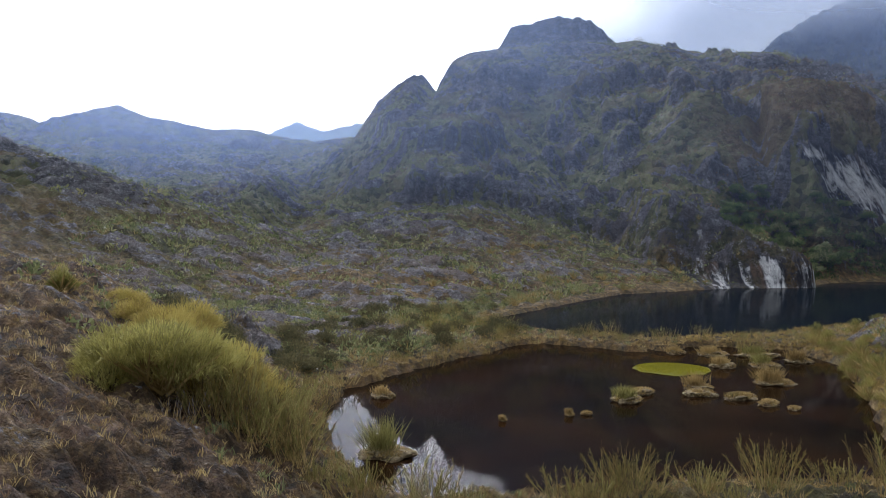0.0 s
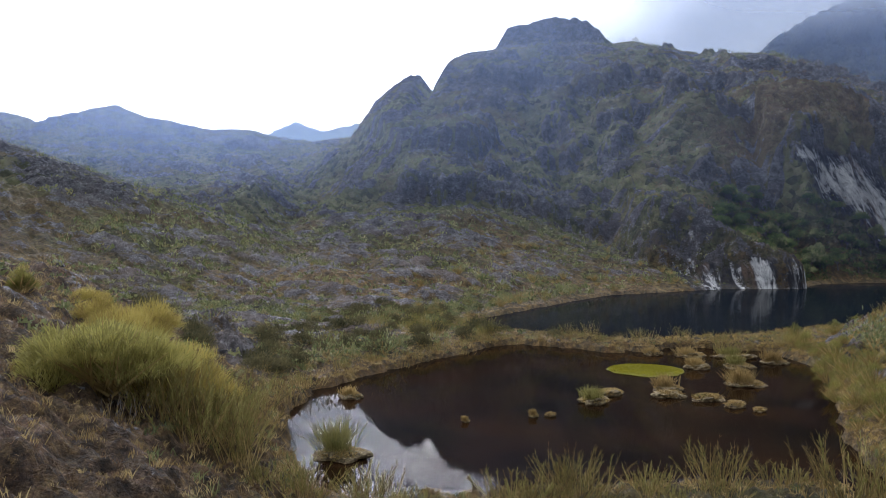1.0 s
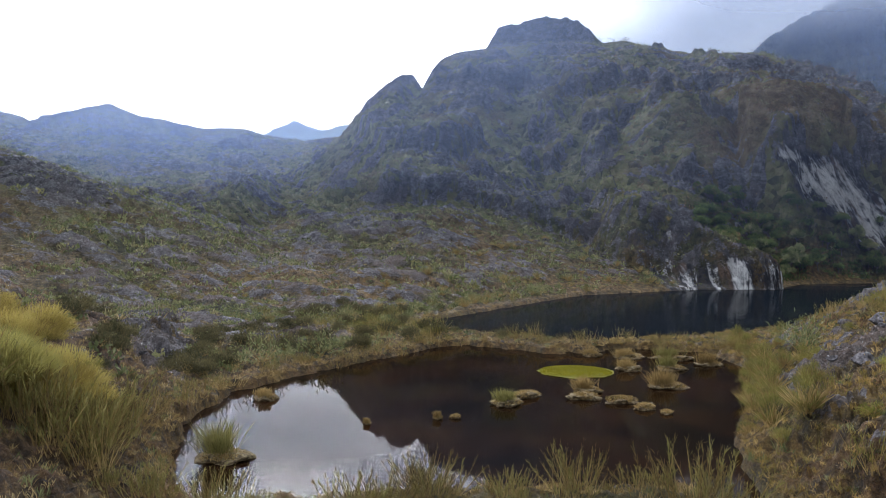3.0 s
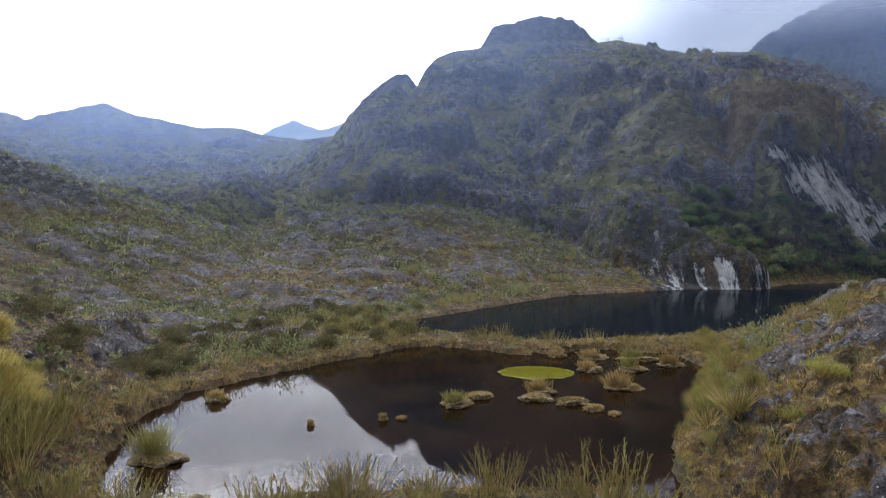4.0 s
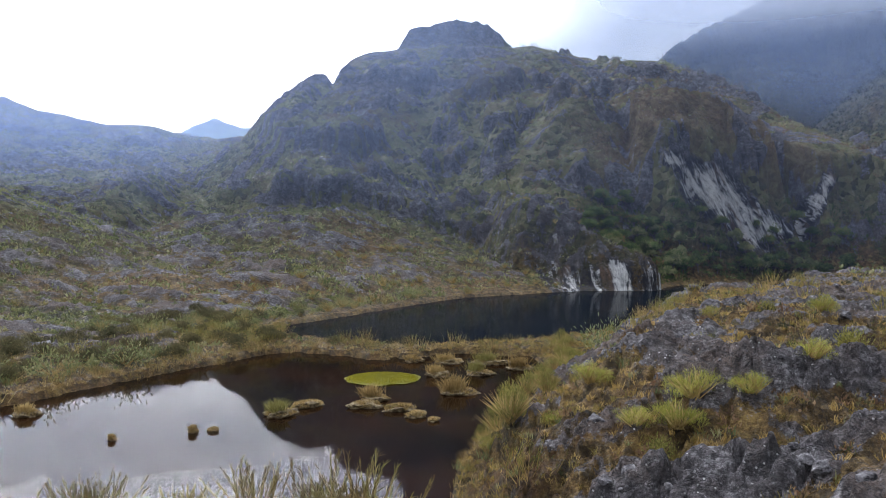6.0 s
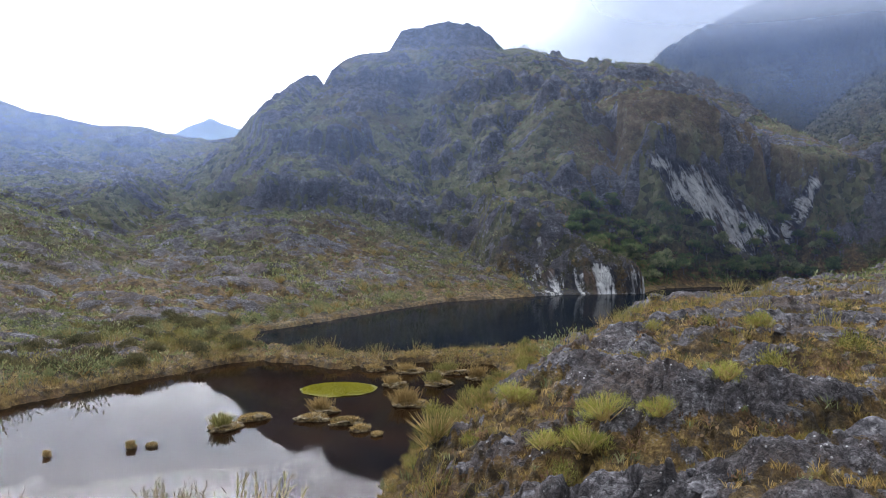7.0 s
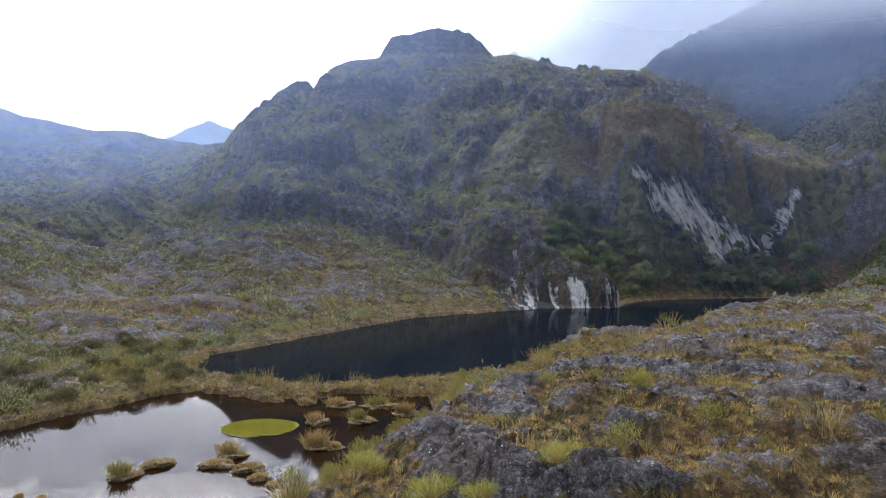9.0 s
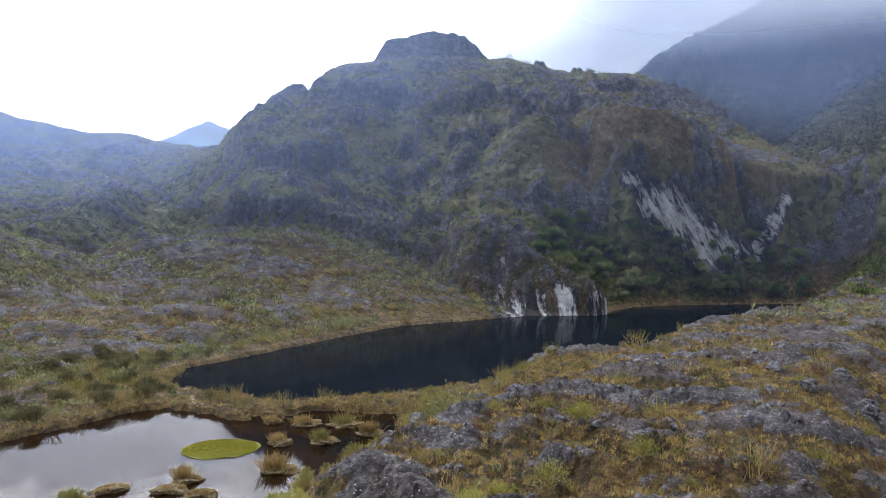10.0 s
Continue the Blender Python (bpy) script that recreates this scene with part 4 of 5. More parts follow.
# reeds and willow grass round the pond
reeds = [reed_clump(20 + i, REED, "yellow-green leafy reeds at the edge of the pond", h, w, n, 22) for i, (h, w, n) in enumerate(((1.7, 0.6, 52), (1.35, 0.6, 44), (2.0, 0.5, 44), (1.1, 0.8, 52)))]
spots = [(x + rng.normal(0, 0.25), y) for y in (22.7, 22.0, 21.2, 20.2) for x in np.arange(3.2 + rng.uniform(0, 0.6), 16.2 - (22.7 - y) * 0.2, 1.15) if rng.uniform() < 0.48]
spots += [(x, y) for x, y in ((-2.6, 21.4), (-0.6, 21.0), (0.9, 20.8), (0.2, 20.2), (-6.3, 24.4), (-5.6, 25.4), (-6.8, 23.5), (-5.4, 23.4), (-4.9, 22.6), (-6.6, 26.6), (-3.9, 21.6))]
west = [(-6.0, 24.4), (-7.0, 23.6), (-5.3, 23.6), (-6.4, 25.5), (-7.4, 22.4), (-5.8, 26.8), (-6.2, 22.2), (-4.6, 22.0)]
plant(reeds[:3], west, rng, rng.uniform(1.0, 1.35, len(west)), "reeds beside the broom bushes")
reeds = [reed_clump(26 + i, REED, "yellow-green leafy reeds at the edge of the pond", h, w, n, 24) for i, (h, w, n) in enumerate(((1.5, 0.9, 70), (1.15, 1.0, 70), (1.7, 0.8, 60), (0.9, 1.1, 70)))]
plant(reeds, spots, rng, rng.uniform(0.5, 0.95, len(spots)) + 0.6 * rng.uniform(0, 1, len(spots)) ** 3, "reeds along the near shore")
reeds = [reed_clump(30 + i, REED, "pale green reeds on the low spit between pond and lake", h, w, n, 10) for i, (h, w, n) in enumerate(((1.4, 0.9, 34), (1.1, 1.0, 34), (1.7, 0.7, 26)))]
spots = [(x + rng.normal(0, 0.4), 60.2 - (x - 9.5) * 0.42 + rng.normal(0, 0.6)) for x in (9.6, 10.2, 12.3, 12.8, 13.2, 13.6, 14.3, 15.0, 15.4, 15.8, 16.3, 16.9)] + [(20.6, 57.3), (21.1, 57.5), (25.3, 59.0), (25.9, 59.1), (26.5, 59.4), (29.6, 61.0), (30.5, 61.3)] + [(x, 60.5 + rng.normal(0, 1.6)) for x in (0.4, 1.1, 1.6, 4.2, 4.8, 5.3, 7.6)]
spots += [(rng.uniform(9, 32), 0) for _ in range(26)]
spots = [(x, y if y else 59.0 - (x - 9.5) * 0.16 + rng.normal(0, 1.3)) for x, y in spots]
plant(reeds, spots, rng, rng.uniform(0.5, 1.05, len(spots)), "reeds on the spit")

tufts = [reed_clump(36 + i, REED, "low olive grass clump on the pond's western shore", 0.9, 0.8, 36, 9) for i in range(2)]
spots = [(-6.4 + rng.normal(0, 0.5), y) for y in np.arange(28, 41, 1.3)] + [(-5.5 + 0.74 * k + rng.normal(0, 0.6), 42.5 + k + rng.normal(0, 0.6)) for k in np.arange(0, 17, 0.8)]
plant(tufts, spots, rng, rng.uniform(0.6, 1.2, len(spots)), "grass clumps on the western shore")

dark = [leafy_shrub(46 + i, THICKET, "dark olive-green leafy shrub behind the pond's western shore", 1.4, 1000) for i in range(3)]
spots = [tuple(p[:2]) for p in scatter(rng, 900, 36, 84, -34, 4, lambda z, rock, pale, lush, upland, shore, x, y: np.where((shore > 2.2) & (shore < 16) & (rock < 0.5), 0.75, 0))][:145]
plant(dark, spots, rng, rng.uniform(0.45, 1.15, len(spots)), "dark shrubs behind the western shore")

# green shrubs along the foot of the knoll, and in its hollows
green = [broom_bush(40 + i, BROOM, "fresh yellow-green bush at the foot of the rocky knoll", h, w, 1500) for i, (h, w) in enumerate(((1.5, 1.7), (1.2, 1.5), (1.7, 1.4)))]
foot = [(18.8, 25.5), (19.6, 28.2), (20.9, 30.6), (21.8, 32.8), (20.9, 29.2), (22.9, 35.7), (24.0, 38.2), (25.0, 40.6), (24.3, 37.0), (26.4, 43.5), (27.5, 46.0), (28.6, 48.6), (29.2, 51.2), (29.4, 53.6), (29.8, 56.0), (31.0, 58.0), (28.9, 50.0), (33.0, 60.0), (35.5, 60.5)]
foot += [(x + 1.1 + rng.normal(0, 0.3), y + rng.normal(0, 0.7)) for x, y in foot[::2]] + [(x - 0.4, y + 1.2) for x, y in foot[1:14]]
plant(green, foot, rng, rng.uniform(0.6, 1.15, len(foot)), "bushes at the foot of the knoll")
rim = [(33.0, 42.5), (33.8, 44.0), (34.6, 45.2), (35.4, 46.6), (36.4, 47.6), (34.2, 46.4), (37.4, 49.2), (38.4, 50.0), (44.5, 47.0), (45.3, 48.2), (46.6, 48.6)]
plant([reed_clump(65 + i, BROOM, "tall green grass clump on the knoll's rim", 1.6, 0.6, 40, 9) for i in range(2)], rim, rng, rng.uniform(0.7, 1.1, len(rim)), "tall grass on the knoll's rim")
rounded = [broom_bush(56 + i, FRESH, "feathery fresh-green shrub on the rocky slope above the pond", 1.0 + 0.2 * i, 1.7, 2600) for i in range(2)]
spots = [(22.4, 20.4), (23.5, 19.9), (24.3, 20.6), (25.6, 19.6), (28.0, 20.2), (20.8, 23.4), (22.3, 24.4), (29.4, 22.6), (32.8, 26.0), (34.0, 28.6)]
plant(rounded, spots, rng, rng.uniform(0.65, 1.1, len(spots)), "fresh-green shrubs on the knoll")
low = [leafy_shrub(50 + i, BROOM, "low rounded fresh-green shrub between the rocks", 1.3, 600) for i in range(3)]
hollow = [tuple(p[:2]) for p in scatter(rng, 1300, 16, 90, 12, 62, lambda z, rock, pale, lush, upland, shore, x, y: np.where((z > 1.2) & (rock < 0.42) & (upland < 0.1), 0.5, 0))][:120]
plant(low, hollow[:55], rng, rng.uniform(0.4, 0.95, 55), "low shrubs on the knoll")
reeds = [reed_clump(60 + i, m, "clump of tall grass in a hollow of the knoll", 1.2, 0.5, 34, 8) for i, m in enumerate((BROOM, STRAW, BROOM))]
plant(reeds, hollow[55:], rng, rng.uniform(0.6, 1.15, len(hollow) - 55), "tall grass on the knoll")

# bushes along the lake's northern shore and on the slope behind it
shore_bush = [broom_bush(80 + i, m, "olive-green bush on the slope above the lake", 1.5, 2.0, 700) for i, m in enumerate((BROOM, SCRUB, SCRUB))]
pts = scatter(rng, 1600, 70, 165, -22, 20, lambda z, rock, pale, lush, upland, shore, x, y: np.where((shore > 1.0) & (shore < 34) & (y > 62), np.clip(0.75 - rock, 0, 1), 0))[:150]
plant(shore_bush, [tuple(p[:2]) for p in pts], rng, 0.5 + 0.9 * rng.uniform(0, 1, len(pts)) ** 1.5, "bushes above the lake")
shore_reeds = [reed_clump(90 + i, BROOM, "tall yellow-green reeds behind the pond's far corner", 1.6, 1.0, 50, 12) for i in range(2)]
spots = [(rng.normal(1.5, 3.4), rng.normal(63.5, 3.0)) for _ in range(26)]
plant(shore_reeds, spots, rng, rng.uniform(0.6, 1.1, len(spots)), "reeds behind the pond")

# turf and scrub
grassy = lambda z, rock, pale, lush, upland, shore, x, y: np.clip(1.0 - 1.6 * rock, 0, 1) * np.where(upland < 0.3, 1, 0)
pts = scatter(rng, 14000, 14, 75, -58, 12, grassy)
tussocks("straw_tussocks", STRAW, pts, rng.uniform(0.18, 0.45, len(pts)), 11, rng, "straw-coloured grass tussocks over the moor", 0.7, 0.02)
pts = scatter(rng, 13500, 14, 62, 8, 64, lambda z, rock, pale, lush, upland, shore, x, y: np.clip(1.1 - 1.7 * rock, 0, 1) * np.where((upland < 0.3), 1, 0))
tussocks("knoll_tussocks", GOLD, pts, rng.uniform(0.16, 0.46, len(pts)), 18, rng, "golden grass tussocks in the hollows of the knoll", 0.7, 0.022)
pts = scatter(rng, 4600, 62, 130, 14, 58, grassy)
tussocks("far_tussocks", GOLD, pts, rng.uniform(0.3, 0.7, len(pts)), 12, rng, "golden grass tussocks on the far end of the knoll")
pts = scatter(rng, 30000, 18, 80, -40, 30, lambda z, rock, pale, lush, upland, shore, x, y: np.where(shore < 1.0, 0.9, 0))
tussocks("shore_thatch", STRAW, pts, rng.uniform(0.2, 0.5, len(pts)), 18, rng, "pale thatch hanging over the edge of the water", 1.2)
pts = scatter(rng, 3800, 14, 80, -45, 48, lambda z, rock, pale, lush, upland, shore, x, y: np.clip(0.8 - 1.4 * rock, 0, 1) * np.where(upland < 0.3, 1, 0))
tussocks("green_tussocks", SCRUB, pts, rng.uniform(0.2, 0.55, len(pts)), 18, rng, "green grass tussocks among the straw turf", 0.7)
pts = scatter(rng, 9500, 16, 130, 10, 60, lambda z, rock, pale, lush, upland, shore, x, y: np.clip(0.8 - 1.5 * rock, 0, 1) * np.where((upland < 0.3) & (z > 1.5), 1, 0) * smooth(-0.1, 0.35, fbm(x / 6, y / 6, 95, 2)))
scrub("knoll_scrub", HEATH, pts, rng.uniform(0.3, 1.0, len(pts)), 34, rng, "low brown heath in the hollows of the knoll", 0.5)
pts = scatter(rng, 9500, 16, 130, 10, 60, lambda z, rock, pale, lush, upland, shore, x, y: np.clip(0.8 - 1.5 * rock, 0, 1) * np.where((upland < 0.3) & (z > 1.5), 1, 0) * smooth(-0.1, 0.35, fbm(x / 6, y / 6, 97, 2)))
scrub("dark_scrub", THICKET, pts, rng.uniform(0.3, 1.1, len(pts)), 36, rng, "dark green cushion scrub among the rocks of the knoll", 0.5)
pts = scatter(rng, 8000, 12, 44, -62, -10, lambda z, rock, pale, lush, upland, shore, x, y: np.where((z > 1.6) & (x < -4), 0.8 - 0.6 * rock, 0))
tussocks("bank_litter", HEATH, pts, rng.uniform(0.10, 0.32, len(pts)), 10, rng, "brown dead litter and twigs over the west bank", 1.0, 0.015)
pts = scatter(rng, 6500, 34, 100, -45, 14, lambda z, rock, pale, lush, upland, shore, x, y: np.clip(0.9 - 1.2 * rock, 0, 1) * smooth(1.5, 5, shore) * (0.25 + lush))
scrub("moor_scrub", SCRUB, pts, rng.uniform(0.4, 1.3, len(pts)), 28, rng, "dark green low scrub over the flat moor", 0.7)
pts = scatter(rng, 30000, 95, 235, -34, 46, lambda z, rock, pale, lush, upland, shore, x, y: np.clip(1.15 - 1.5 * rock, 0.04, 1) * smooth(0.5, 4, shore) * (0.35 + lush) * np.where((x > 62) & (shore < 26) & (y > 120), 0.2, 1) * (1 - pale))
scrub("hillside_scrub", SCRUB, pts, 0.5 + 1.9 * rng.uniform(0, 1, len(pts)) ** 2, 9, rng, "green and brown scrub over the lower mountain slopes", 0.76)
pts = scatter(rng, 9000, 150, 300, 8, 46, lambda z, rock, pale, lush, upland, shore, x, y: np.clip(1.1 - 1.0 * rock, 0.35, 1) * np.where((x > 55) & (z > 16) & ((x < 160) | (y < 235)), 0.95, 0) * (1 - pale))
scrub("brown_scrub", HEATH, pts, rng.uniform(0.7, 2.4, len(pts)), 8, rng, "reddish brown heath and scrub over the eastern spur", 0.6)
pts = scatter(rng, 22000, 235, 460, -34, 44, lambda z, rock, pale, lush, upland, shore, x, y: np.clip(1.0 - 1.2 * rock, 0.05, 1) * (0.25 + lush))
far_wood = (pts[:, 0] > 150) & (pts[:, 1] > 225)
scrub("high_wood", CLOUD_SHADED_FOREST, pts[far_wood], rng.uniform(1.6, 3.6, int(far_wood.sum())), 6, rng, "cloud forest on the eastern mountain, with cloud shade painted into its green", 0.8)
pts = pts[~far_wood]
scrub("upper_scrub", SCRUB, pts, rng.uniform(1.0, 3.0, len(pts)), 5, rng, "scrub over the high slopes", 0.9)
pts = scatter(rng, 5000, 140, 215, 18, 46, lambda z, rock, pale, lush, upland, shore, x, y: np.where((shore > 1.5) & (z < 24) & (x > 62), 1.0, 0) * smooth(26, 14, z) * (1 - pale) * np.where(x < 74, smooth(150, 156, y), 1))
scrub("bay_wood", FOREST, pts, 0.9 + 2.0 * rng.uniform(0, 1, len(pts)) ** 1.5, 20, rng, "dark green low wood round the bay under the cliff", 0.6)


def low_tree(seed, mat, label):
    """A stunted mountain tree: a leaning tapered trunk with limbs, and a crown of leafy lobes with gaps."""
    r = np.random.default_rng(seed)
    tree = tagged(new("low_tree"), label, "tree")
    bm = bmesh.new()
    lean = Vector((r.uniform(-0.25, 0.25), r.uniform(-0.25, 0.25), 1.0)).normalized()
    limbs = [(Vector((0, 0, -0.2)), lean * 1.7, 0.13)]
    for i in range(5):
        a = i * 1.26 + r.uniform(0, 0.5)
        limbs.append((lean * r.uniform(0.7, 1.3), Vector((math.cos(a), math.sin(a), r.uniform(0.6, 1.2))) * r.uniform(0.7, 1.0), 0.06))
    for foot, reach, thick in limbs:
        turn = reach.to_track_quat("Z", "Y").to_matrix().to_4x4()
        bmesh.ops.create_cone(bm, segments=6, radius1=thick, radius2=thick * 0.4, depth=reach.length, matrix=Matrix.Translation(foot + reach / 2) @ turn)
    me = bpy.data.meshes.new("trunk")
    bm.to_mesh(me)
    bm.free()
    me.materials.append(BARK)
    part("trunk", me, tree, "grey crooked trunk with limbs")
    lobes = directions(r, 16, 1.7) * np.array([1.35, 1.35, 0.9]) * r.uniform(0.5, 1.0, (16, 1)) + np.array([lean.x, lean.y, 1.7])
    k = r.integers(0, 16, 1500)
    off = directions(r, 1500, 2.2) * r.uniform(0.25, 0.6, (1500, 1)) * r.uniform(0.7, 1.2, 16)[k][:, None]
    part("crown", blade_mesh("crown", mat, lobes[k] + off, off * 1.5 + r.normal(0, 0.3, (1500, 3)) + np.array([0, 0, 0.25]), r.uniform(0.16, 0.34, 1500), r.uniform(0.08, 0.16, 1500), r.uniform(0, 0.3, 1500), r, 0.8, r.uniform(0, 1, 16)[k]), tree, kind="stuff")
    return tree


BARK = plant_material("grey_bark", [(0.1, (0.07, 0.06, 0.055)), (0.9, (0.20, 0.18, 0.165))], 0.0)
trees = [low_tree(300 + i, m, label) for i, (m, label) in enumerate(((FOREST, "dark green stunted tree in the wood by the bay"), (FOREST, "dense dark green tree below the cliff"), (FOREST, "dark green tree with reddish shoots by the bay"), (SCRUB, "bright green bushy tree near the lake shore")))]
pts = scatter(rng, 1500, 140, 215, 18, 46, lambda z, rock, pale, lush, upland, shore, x, y: np.where((shore > 2.5) & (z < 23) & (x > 62) & (x < 134) & (y > 149), 1.0, 0) * smooth(25, 12, z) * (1 - pale) * np.where(x < 76, smooth(150, 156, y), 1))[:170]
plant(trees, [tuple(p[:2]) for p in pts], rng, 0.55 + 0.75 * rng.uniform(0, 1, len(pts)), "trees round the bay")


# ---- islets in the pond ----
def islet(x, y, rx, ry, turn, tall, seed, label, grass=STRAW, height=0.27, blades=700):
    """A hummock of peat and thatch with grass on it, standing in the water."""
    r = np.random.default_rng(seed)
    thing = tagged(new("islet"), label, "islet", "islets in the pond")
    bm = bmesh.new()
    bmesh.ops.create_icosphere(bm, subdivisions=4, radius=1.0)
    for v in bm.verts:
        k = 1 + 0.45 * noise.noise(v.co * 1.8 + Vector((seed * 1.7, 0, 0))) + 0.22 * noise.noise(v.co * 5.0 + Vector((0, seed, 0)))
        v.co = Vector((v.co.x * rx * k, v.co.y * ry * k, math.copysign(abs(v.co.z) ** 0.7, v.co.z) * height * k))
    me = bpy.data.meshes.new("hummock")
    bm.to_mesh(me)
    bm.free()
    for f in me.polygons:
        f.use_smooth = True
    me.materials.append(PEAT)
    part("hummock", me, thing, "hummock of peat and pale thatch")
    a, q = r.uniform(0, 2 * np.pi, blades), np.sqrt(r.uniform(0, 1, blades))
    foot = np.stack([q * np.cos(a) * rx * 0.95, q * np.sin(a) * ry * 0.95, height * np.sqrt(np.clip(1 - q * q * 0.9, 0, 1))], 1)
    way = directions(r, blades, 0.9) + foot * np.array([0.5, 0.5, 0])
    part("thatch", blade_mesh("thatch", STRAW, foot - np.array([0, 0, 0.04]), way, r.uniform(0.10, 0.26, blades), r.uniform(0.02, 0.04, blades), r.uniform(0.1, 0.4, blades), r), thing, "pale dry thatch", kind="stuff")
    if tall:
        n = 380
        foot = np.stack([r.normal(-0.25 * rx, rx * 0.28, n), r.normal(0, ry * 0.28, n), np.full(n, height * 0.7)], 1)
        way = directions(r, n, 0.6) + foot * np.array([0.3, 0.3, 0])
        part("tall_grass", blade_mesh("tall_grass", grass, foot, way, tall * r.uniform(0.35, 1.0, n), r.uniform(0.02, 0.035, n), r.uniform(0, 0.2, n), r, 0.5), thing, "upright green and dry grass", kind="stuff")
    thing.matrix_basis = pose(x, y, 0.0, 0, 0, turn)
    return thing


def peat_material():
    m, n = material("peat_thatch")
    p = n.add("ShaderNodeNewGeometry").outputs["Position"]
    f = n.noise(p, 7, 6, 0.65)
    finish(n, n.ramp(f, [(0.38, (0.035, 0.022, 0.012)), (0.49, (0.11, 0.080, 0.042)), (0.62, (0.28, 0.225, 0.13))]), 0.95, f, 0.8, 0.06)
    return m


PEAT = peat_material()
for k, (x, y, rx, ry, turn, tall, label, mat) in enumerate((
        (-2.2, 27.3, 0.95, 0.75, 0, 1.75, "grassy hummock with tall reeds, mirrored in still water", REED), (-3.2, 37.8, 0.55, 0.5, 0, 0.6, "small straw hummock near the shore", STRAW),
        (6.1, 33.7, 0.20, 0.17, 0, 0.4, "small dry hummock standing in the pond", STRAW), (6.95, 33.9, 0.24, 0.2, 0, 0, "bare rounded hummock in the pond", STRAW),
        (2.8, 32.7, 0.16, 0.12, 0, 0.3, "tiny tuft on a peat knob in the pond", STRAW),
        (9.7, 36.9, 0.8, 0.75, 40, 0.9, "grassy hummock with green tufts", REED), (10.9, 38.6, 1.0, 0.45, 38, 0.3, "long low hummock of pale thatch", STRAW),
        (14.1, 38.4, 0.85, 0.65, 10, 0, "pale thatch hummock in the pond", STRAW), (14.6, 40.0, 0.8, 0.6, 0, 1.0, "dry tufted hummock beside the moss bed", STRAW), (15.9, 37.5, 0.9, 0.55, 15, 0.2, "low green and straw hummock", REED),
        (16.7, 35.9, 0.52, 0.36, 20, 0, "small bare hummock in brown water", STRAW), (17.5, 34.9, 0.28, 0.24, 0, 0, "tiny pale hummock in brown water", STRAW),
        (19.6, 41.4, 1.15, 0.8, 5, 1.3, "hummock with tall dry grass near the knoll", STRAW), (18.9, 47.2, 0.8, 0.7, 0, 0.8, "dry grass hummock behind the moss bed", STRAW), (21.8, 47.5, 0.9, 0.8, 0, 1.0, "grass hummock near the eastern shore", REED),
        (20.2, 52.3, 1.1, 0.7, 10, 0.8, "ragged hummock of pale thatch off the spit", STRAW), (23.2, 51.6, 1.3, 0.8, -15, 0.9, "grassy hummock off the spit", REED), (17.6, 53.0, 0.7, 0.5, 0, 0.5, "small pale hummock off the spit", STRAW), (25.0, 49.2, 0.9, 0.7, 20, 1.1, "hummock with tall dry grass by the eastern shore", STRAW))):
    islet(x, y, rx, ry, turn, tall, 100 + k, label, mat, min(0.27, 0.5 * rx), int(min(700, 900 * rx)))


def moss_bed():
    r = np.random.default_rng(5)
    bed = tagged(new("moss_bed"), "bright yellow-green bed of moss floating in the pond", "moss")
    bm = bmesh.new()
    bmesh.ops.create_icosphere(bm, subdivisions=5, radius=1.0)
    for v in bm.verts:
        k = 1 + 0.13 * noise.noise(v.co * 2.2) + 0.04 * noise.noise(v.co * 9)
        v.co = Vector((v.co.x * 2.45 * k, v.co.y * 2.25 * k, math.copysign(abs(v.co.z) ** 0.7, v.co.z) * 0.11 * k))
    me = bpy.data.meshes.new("cushion")
    bm.to_mesh(me)
    bm.free()
    me.materials.append(MOSS)
    part("cushion", me, bed)
    n = 9000
    a, q = r.uniform(0, 2 * np.pi, n), np.sqrt(r.uniform(0, 1, n))
    foot = np.stack([q * np.cos(a) * 2.4, q * np.sin(a) * 2.2, 0.10 * np.clip(1 - q ** 3, 0, 1) ** 0.5], 1)
    part("frond_mat", blade_mesh("frond_mat", MOSS, foot, directions(r, n, 0.7), r.uniform(0.05, 0.12, n), r.uniform(0.012, 0.025, n), r.uniform(0, 0.2, n), r), bed, kind="stuff")
    bed.matrix_basis = pose(15.1, 46.3, 0.0)


moss_bed()


# ---- boulders ----
def rock_material():
    m, n = material("lichened_boulder")
    p = n.add("ShaderNodeNewGeometry").outputs["Position"]
    f = n.noise(p, 4.0, 7, 0.7)
    c = n.ramp(f, [(0.36, (0.018, 0.017, 0.019)), (0.5, (0.085, 0.078, 0.082)), (0.66, (0.22, 0.21, 0.215))])
    finish(n, n.mix(n.ramp(n.noise(p, 2.2, 7, 0.75), [(0.60, 0.0), (0.68, 0.5)]), c, (0.40, 0.39, 0.37)), 0.92, f, 0.9, 0.12)
    return m


BOULDER = rock_material()


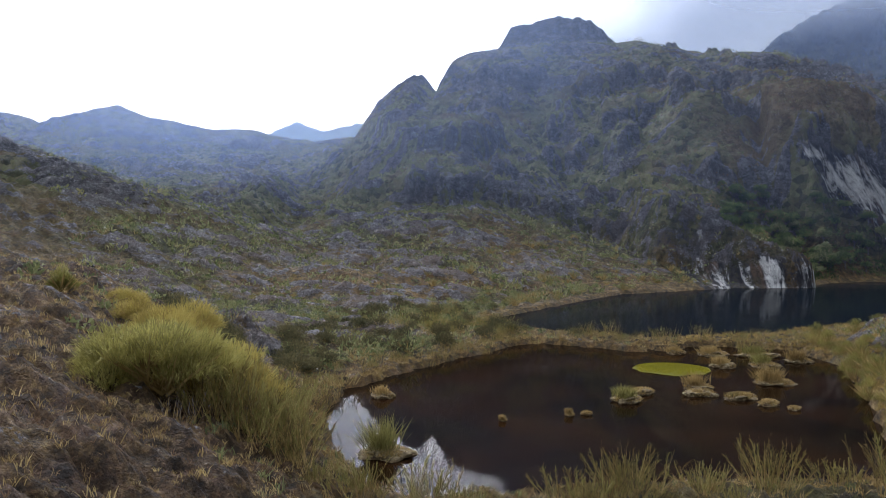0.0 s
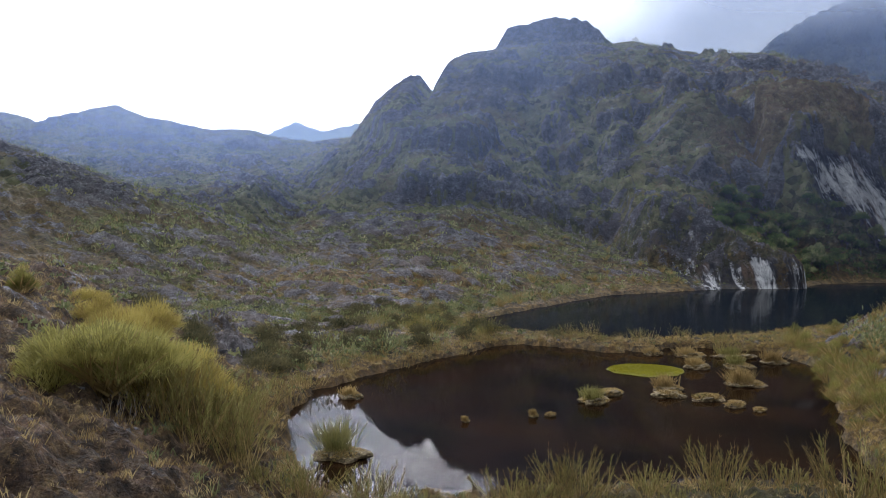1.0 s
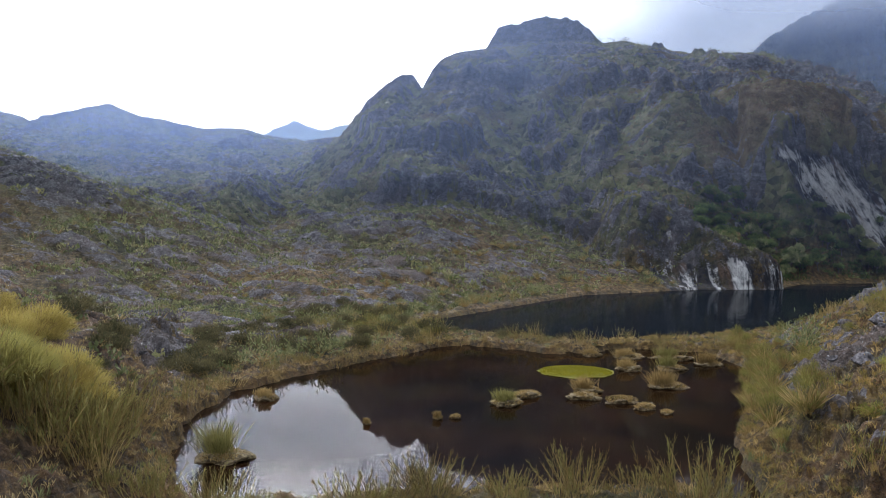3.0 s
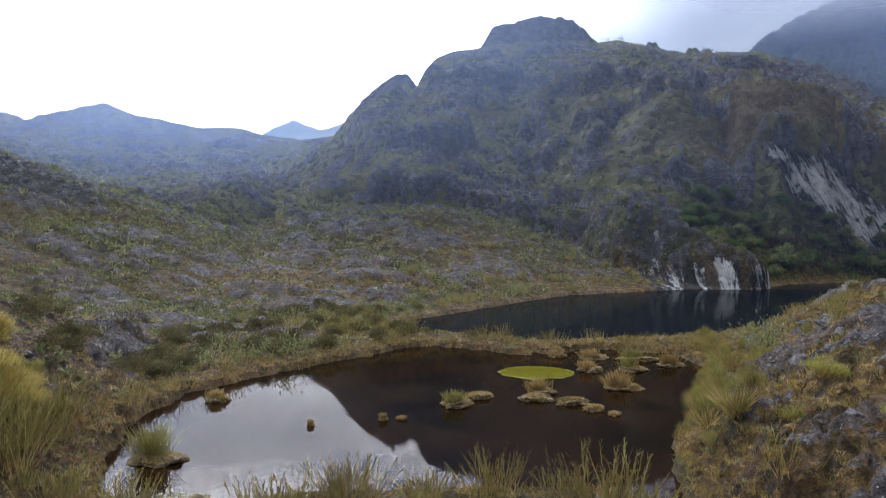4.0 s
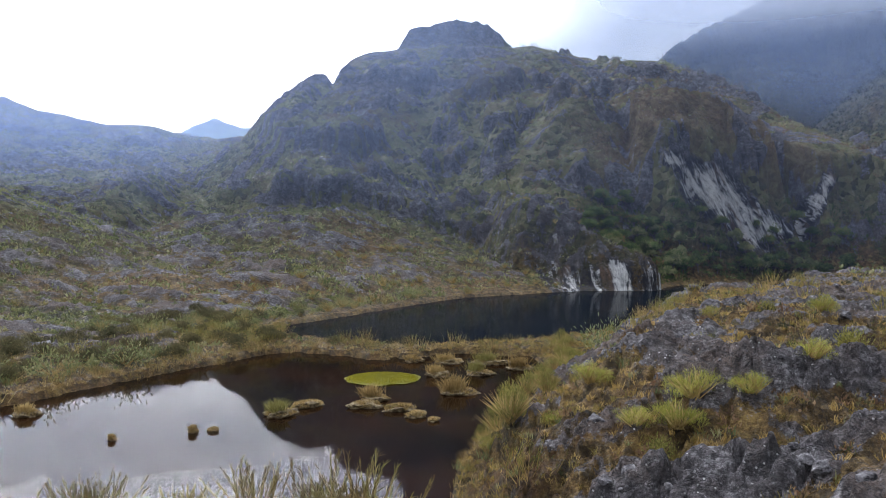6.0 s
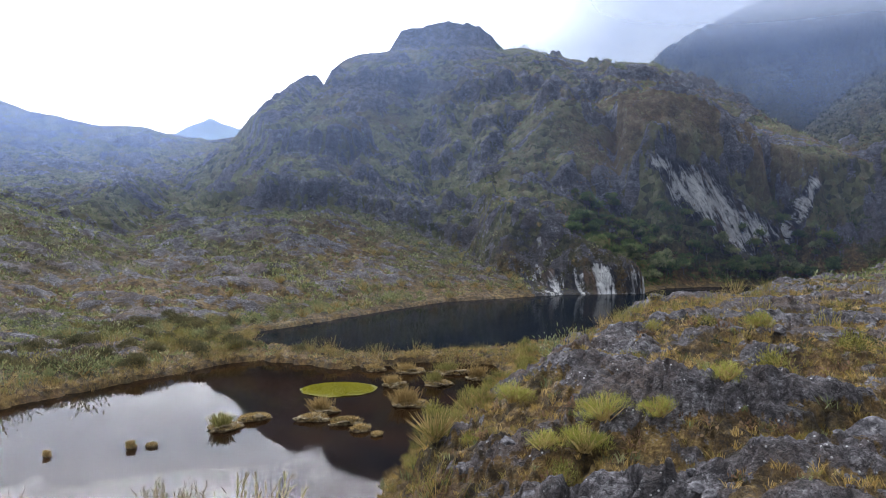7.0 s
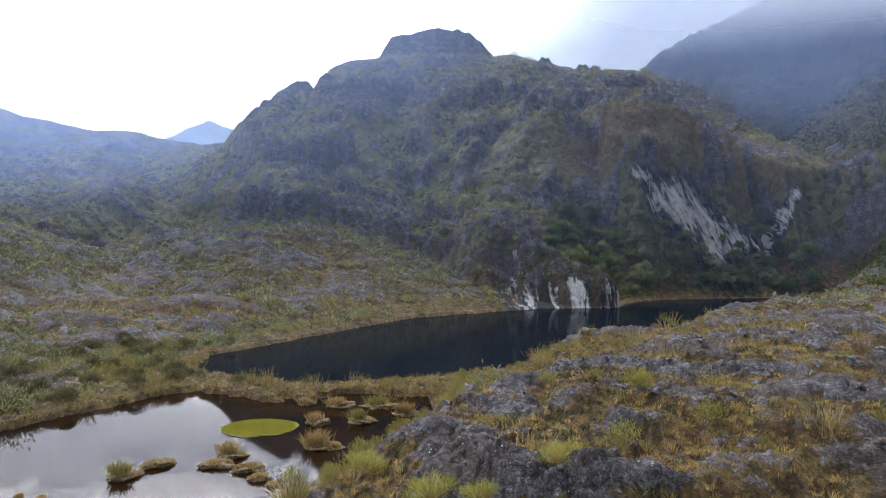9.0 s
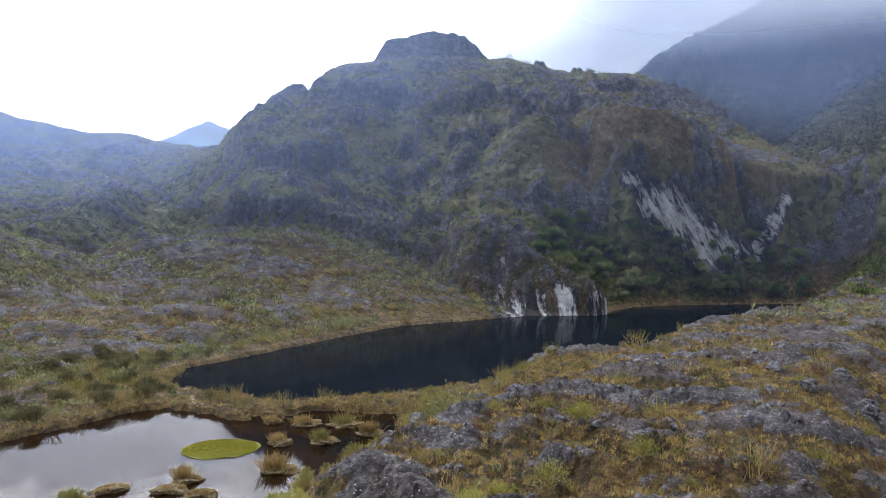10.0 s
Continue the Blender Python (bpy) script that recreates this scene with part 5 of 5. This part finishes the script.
def boulder(seed):
    """A weathered block, broken along flat planes, with beds of rock and a flattened base."""
    r = np.random.default_rng(200 + seed)
    cuts = [(Vector(r.normal(size=3)).normalized(), r.uniform(0.26, 0.42)) for _ in range(9)]
    bm = bmesh.new()
    bmesh.ops.create_icosphere(bm, subdivisions=4, radius=0.5)
    off = Vector((seed * 3.7, seed * 1.3, 0))
    for v in bm.verts:
        c = v.co.copy()
        c *= 1 + 0.3 * noise.noise(c * 2.4 + off)
        for way, depth in cuts:
            past = c.dot(way) - depth
            if past > 0:
                c -= way * past * 0.92
        c *= 1 + 0.10 * noise.noise(c * 6 + off) + 0.06 * noise.noise(c * 15 + off)
        bed = math.sin((c.z + 0.25 * c.x) * 34 + 3 * noise.noise(c * 3 + off))
        c += Vector((c.x, c.y, 0)) * 0.018 * bed
        v.co = Vector((c.x, c.y * 0.85, max(c.z * 0.66, -0.16)))
    me = bpy.data.meshes.new("boulder")
    bm.to_mesh(me)
    bm.free()
    me.materials.append(BOULDER)
    return tagged(new("boulder", me), "weathered grey boulder with pale lichen, lying in the turf", "boulder")


pts = scatter(rng, 1500, 16, 75, -40, 46, lambda z, rock, pale, lush, upland, shore, x, y: np.where((shore > 2.5) & (upland < 0.2), 0.12 + 0.3 * rock, 0))
plant([boulder(i) for i in range(5)], [tuple(p[:2]) for p in pts[:80]], rng, rng.uniform(0.3, 1.1, 80) ** 1.3, "boulders over moor and knoll")
pts = scatter(rng, 2600, 15, 62, 8, 62, lambda z, rock, pale, lush, upland, shore, x, y: np.where((shore > 2.0) & (upland < 0.2) & (z > 1.4), 0.05 + 0.35 * rock, 0))[:240]
plant([boulder(10 + i) for i in range(5)], [tuple(p[:2]) for p in pts], rng, 0.25 + 1.1 * rng.uniform(0, 1, len(pts)) ** 2, "boulders on the knoll")
pts = scatter(rng, 700, 16, 45, -58, -20, lambda z, rock, pale, lush, upland, shore, x, y: np.where((shore > 2.0) & (z > 1.4), 0.3, 0))[:60]
plant([boulder(20 + i) for i in range(3)], [tuple(p[:2]) for p in pts], rng, 0.2 + 0.6 * rng.uniform(0, 1, len(pts)) ** 2, "stones on the west bank")
pale_stone = boulder(9)
tagged(pale_stone, "pale stone at the water's edge of the spit")
stand(pale_stone, 11.2, 57.4, 0.4, 0.5, True)

# single shrubs over the moor north of the pond
shrubs = [leafy_shrub(70 + i, SCRUB if i % 2 else REED, "rounded green shrub on the moor" if i % 2 else "yellow-green shrub near the lake shore", 1.5, 260) for i in range(4)]
pts = scatter(rng, 2500, 44, 125, -34, 22, lambda z, rock, pale, lush, upland, shore, x, y: np.where((shore > 1.2) & (y > 38) & (x < 45), np.clip(0.5 - rock, 0, 1) * (0.3 + lush), 0))[:95]
plant(shrubs, [tuple(p[:2]) for p in pts], rng, rng.uniform(0.5, 1.35, len(pts)), "shrubs on the moor")
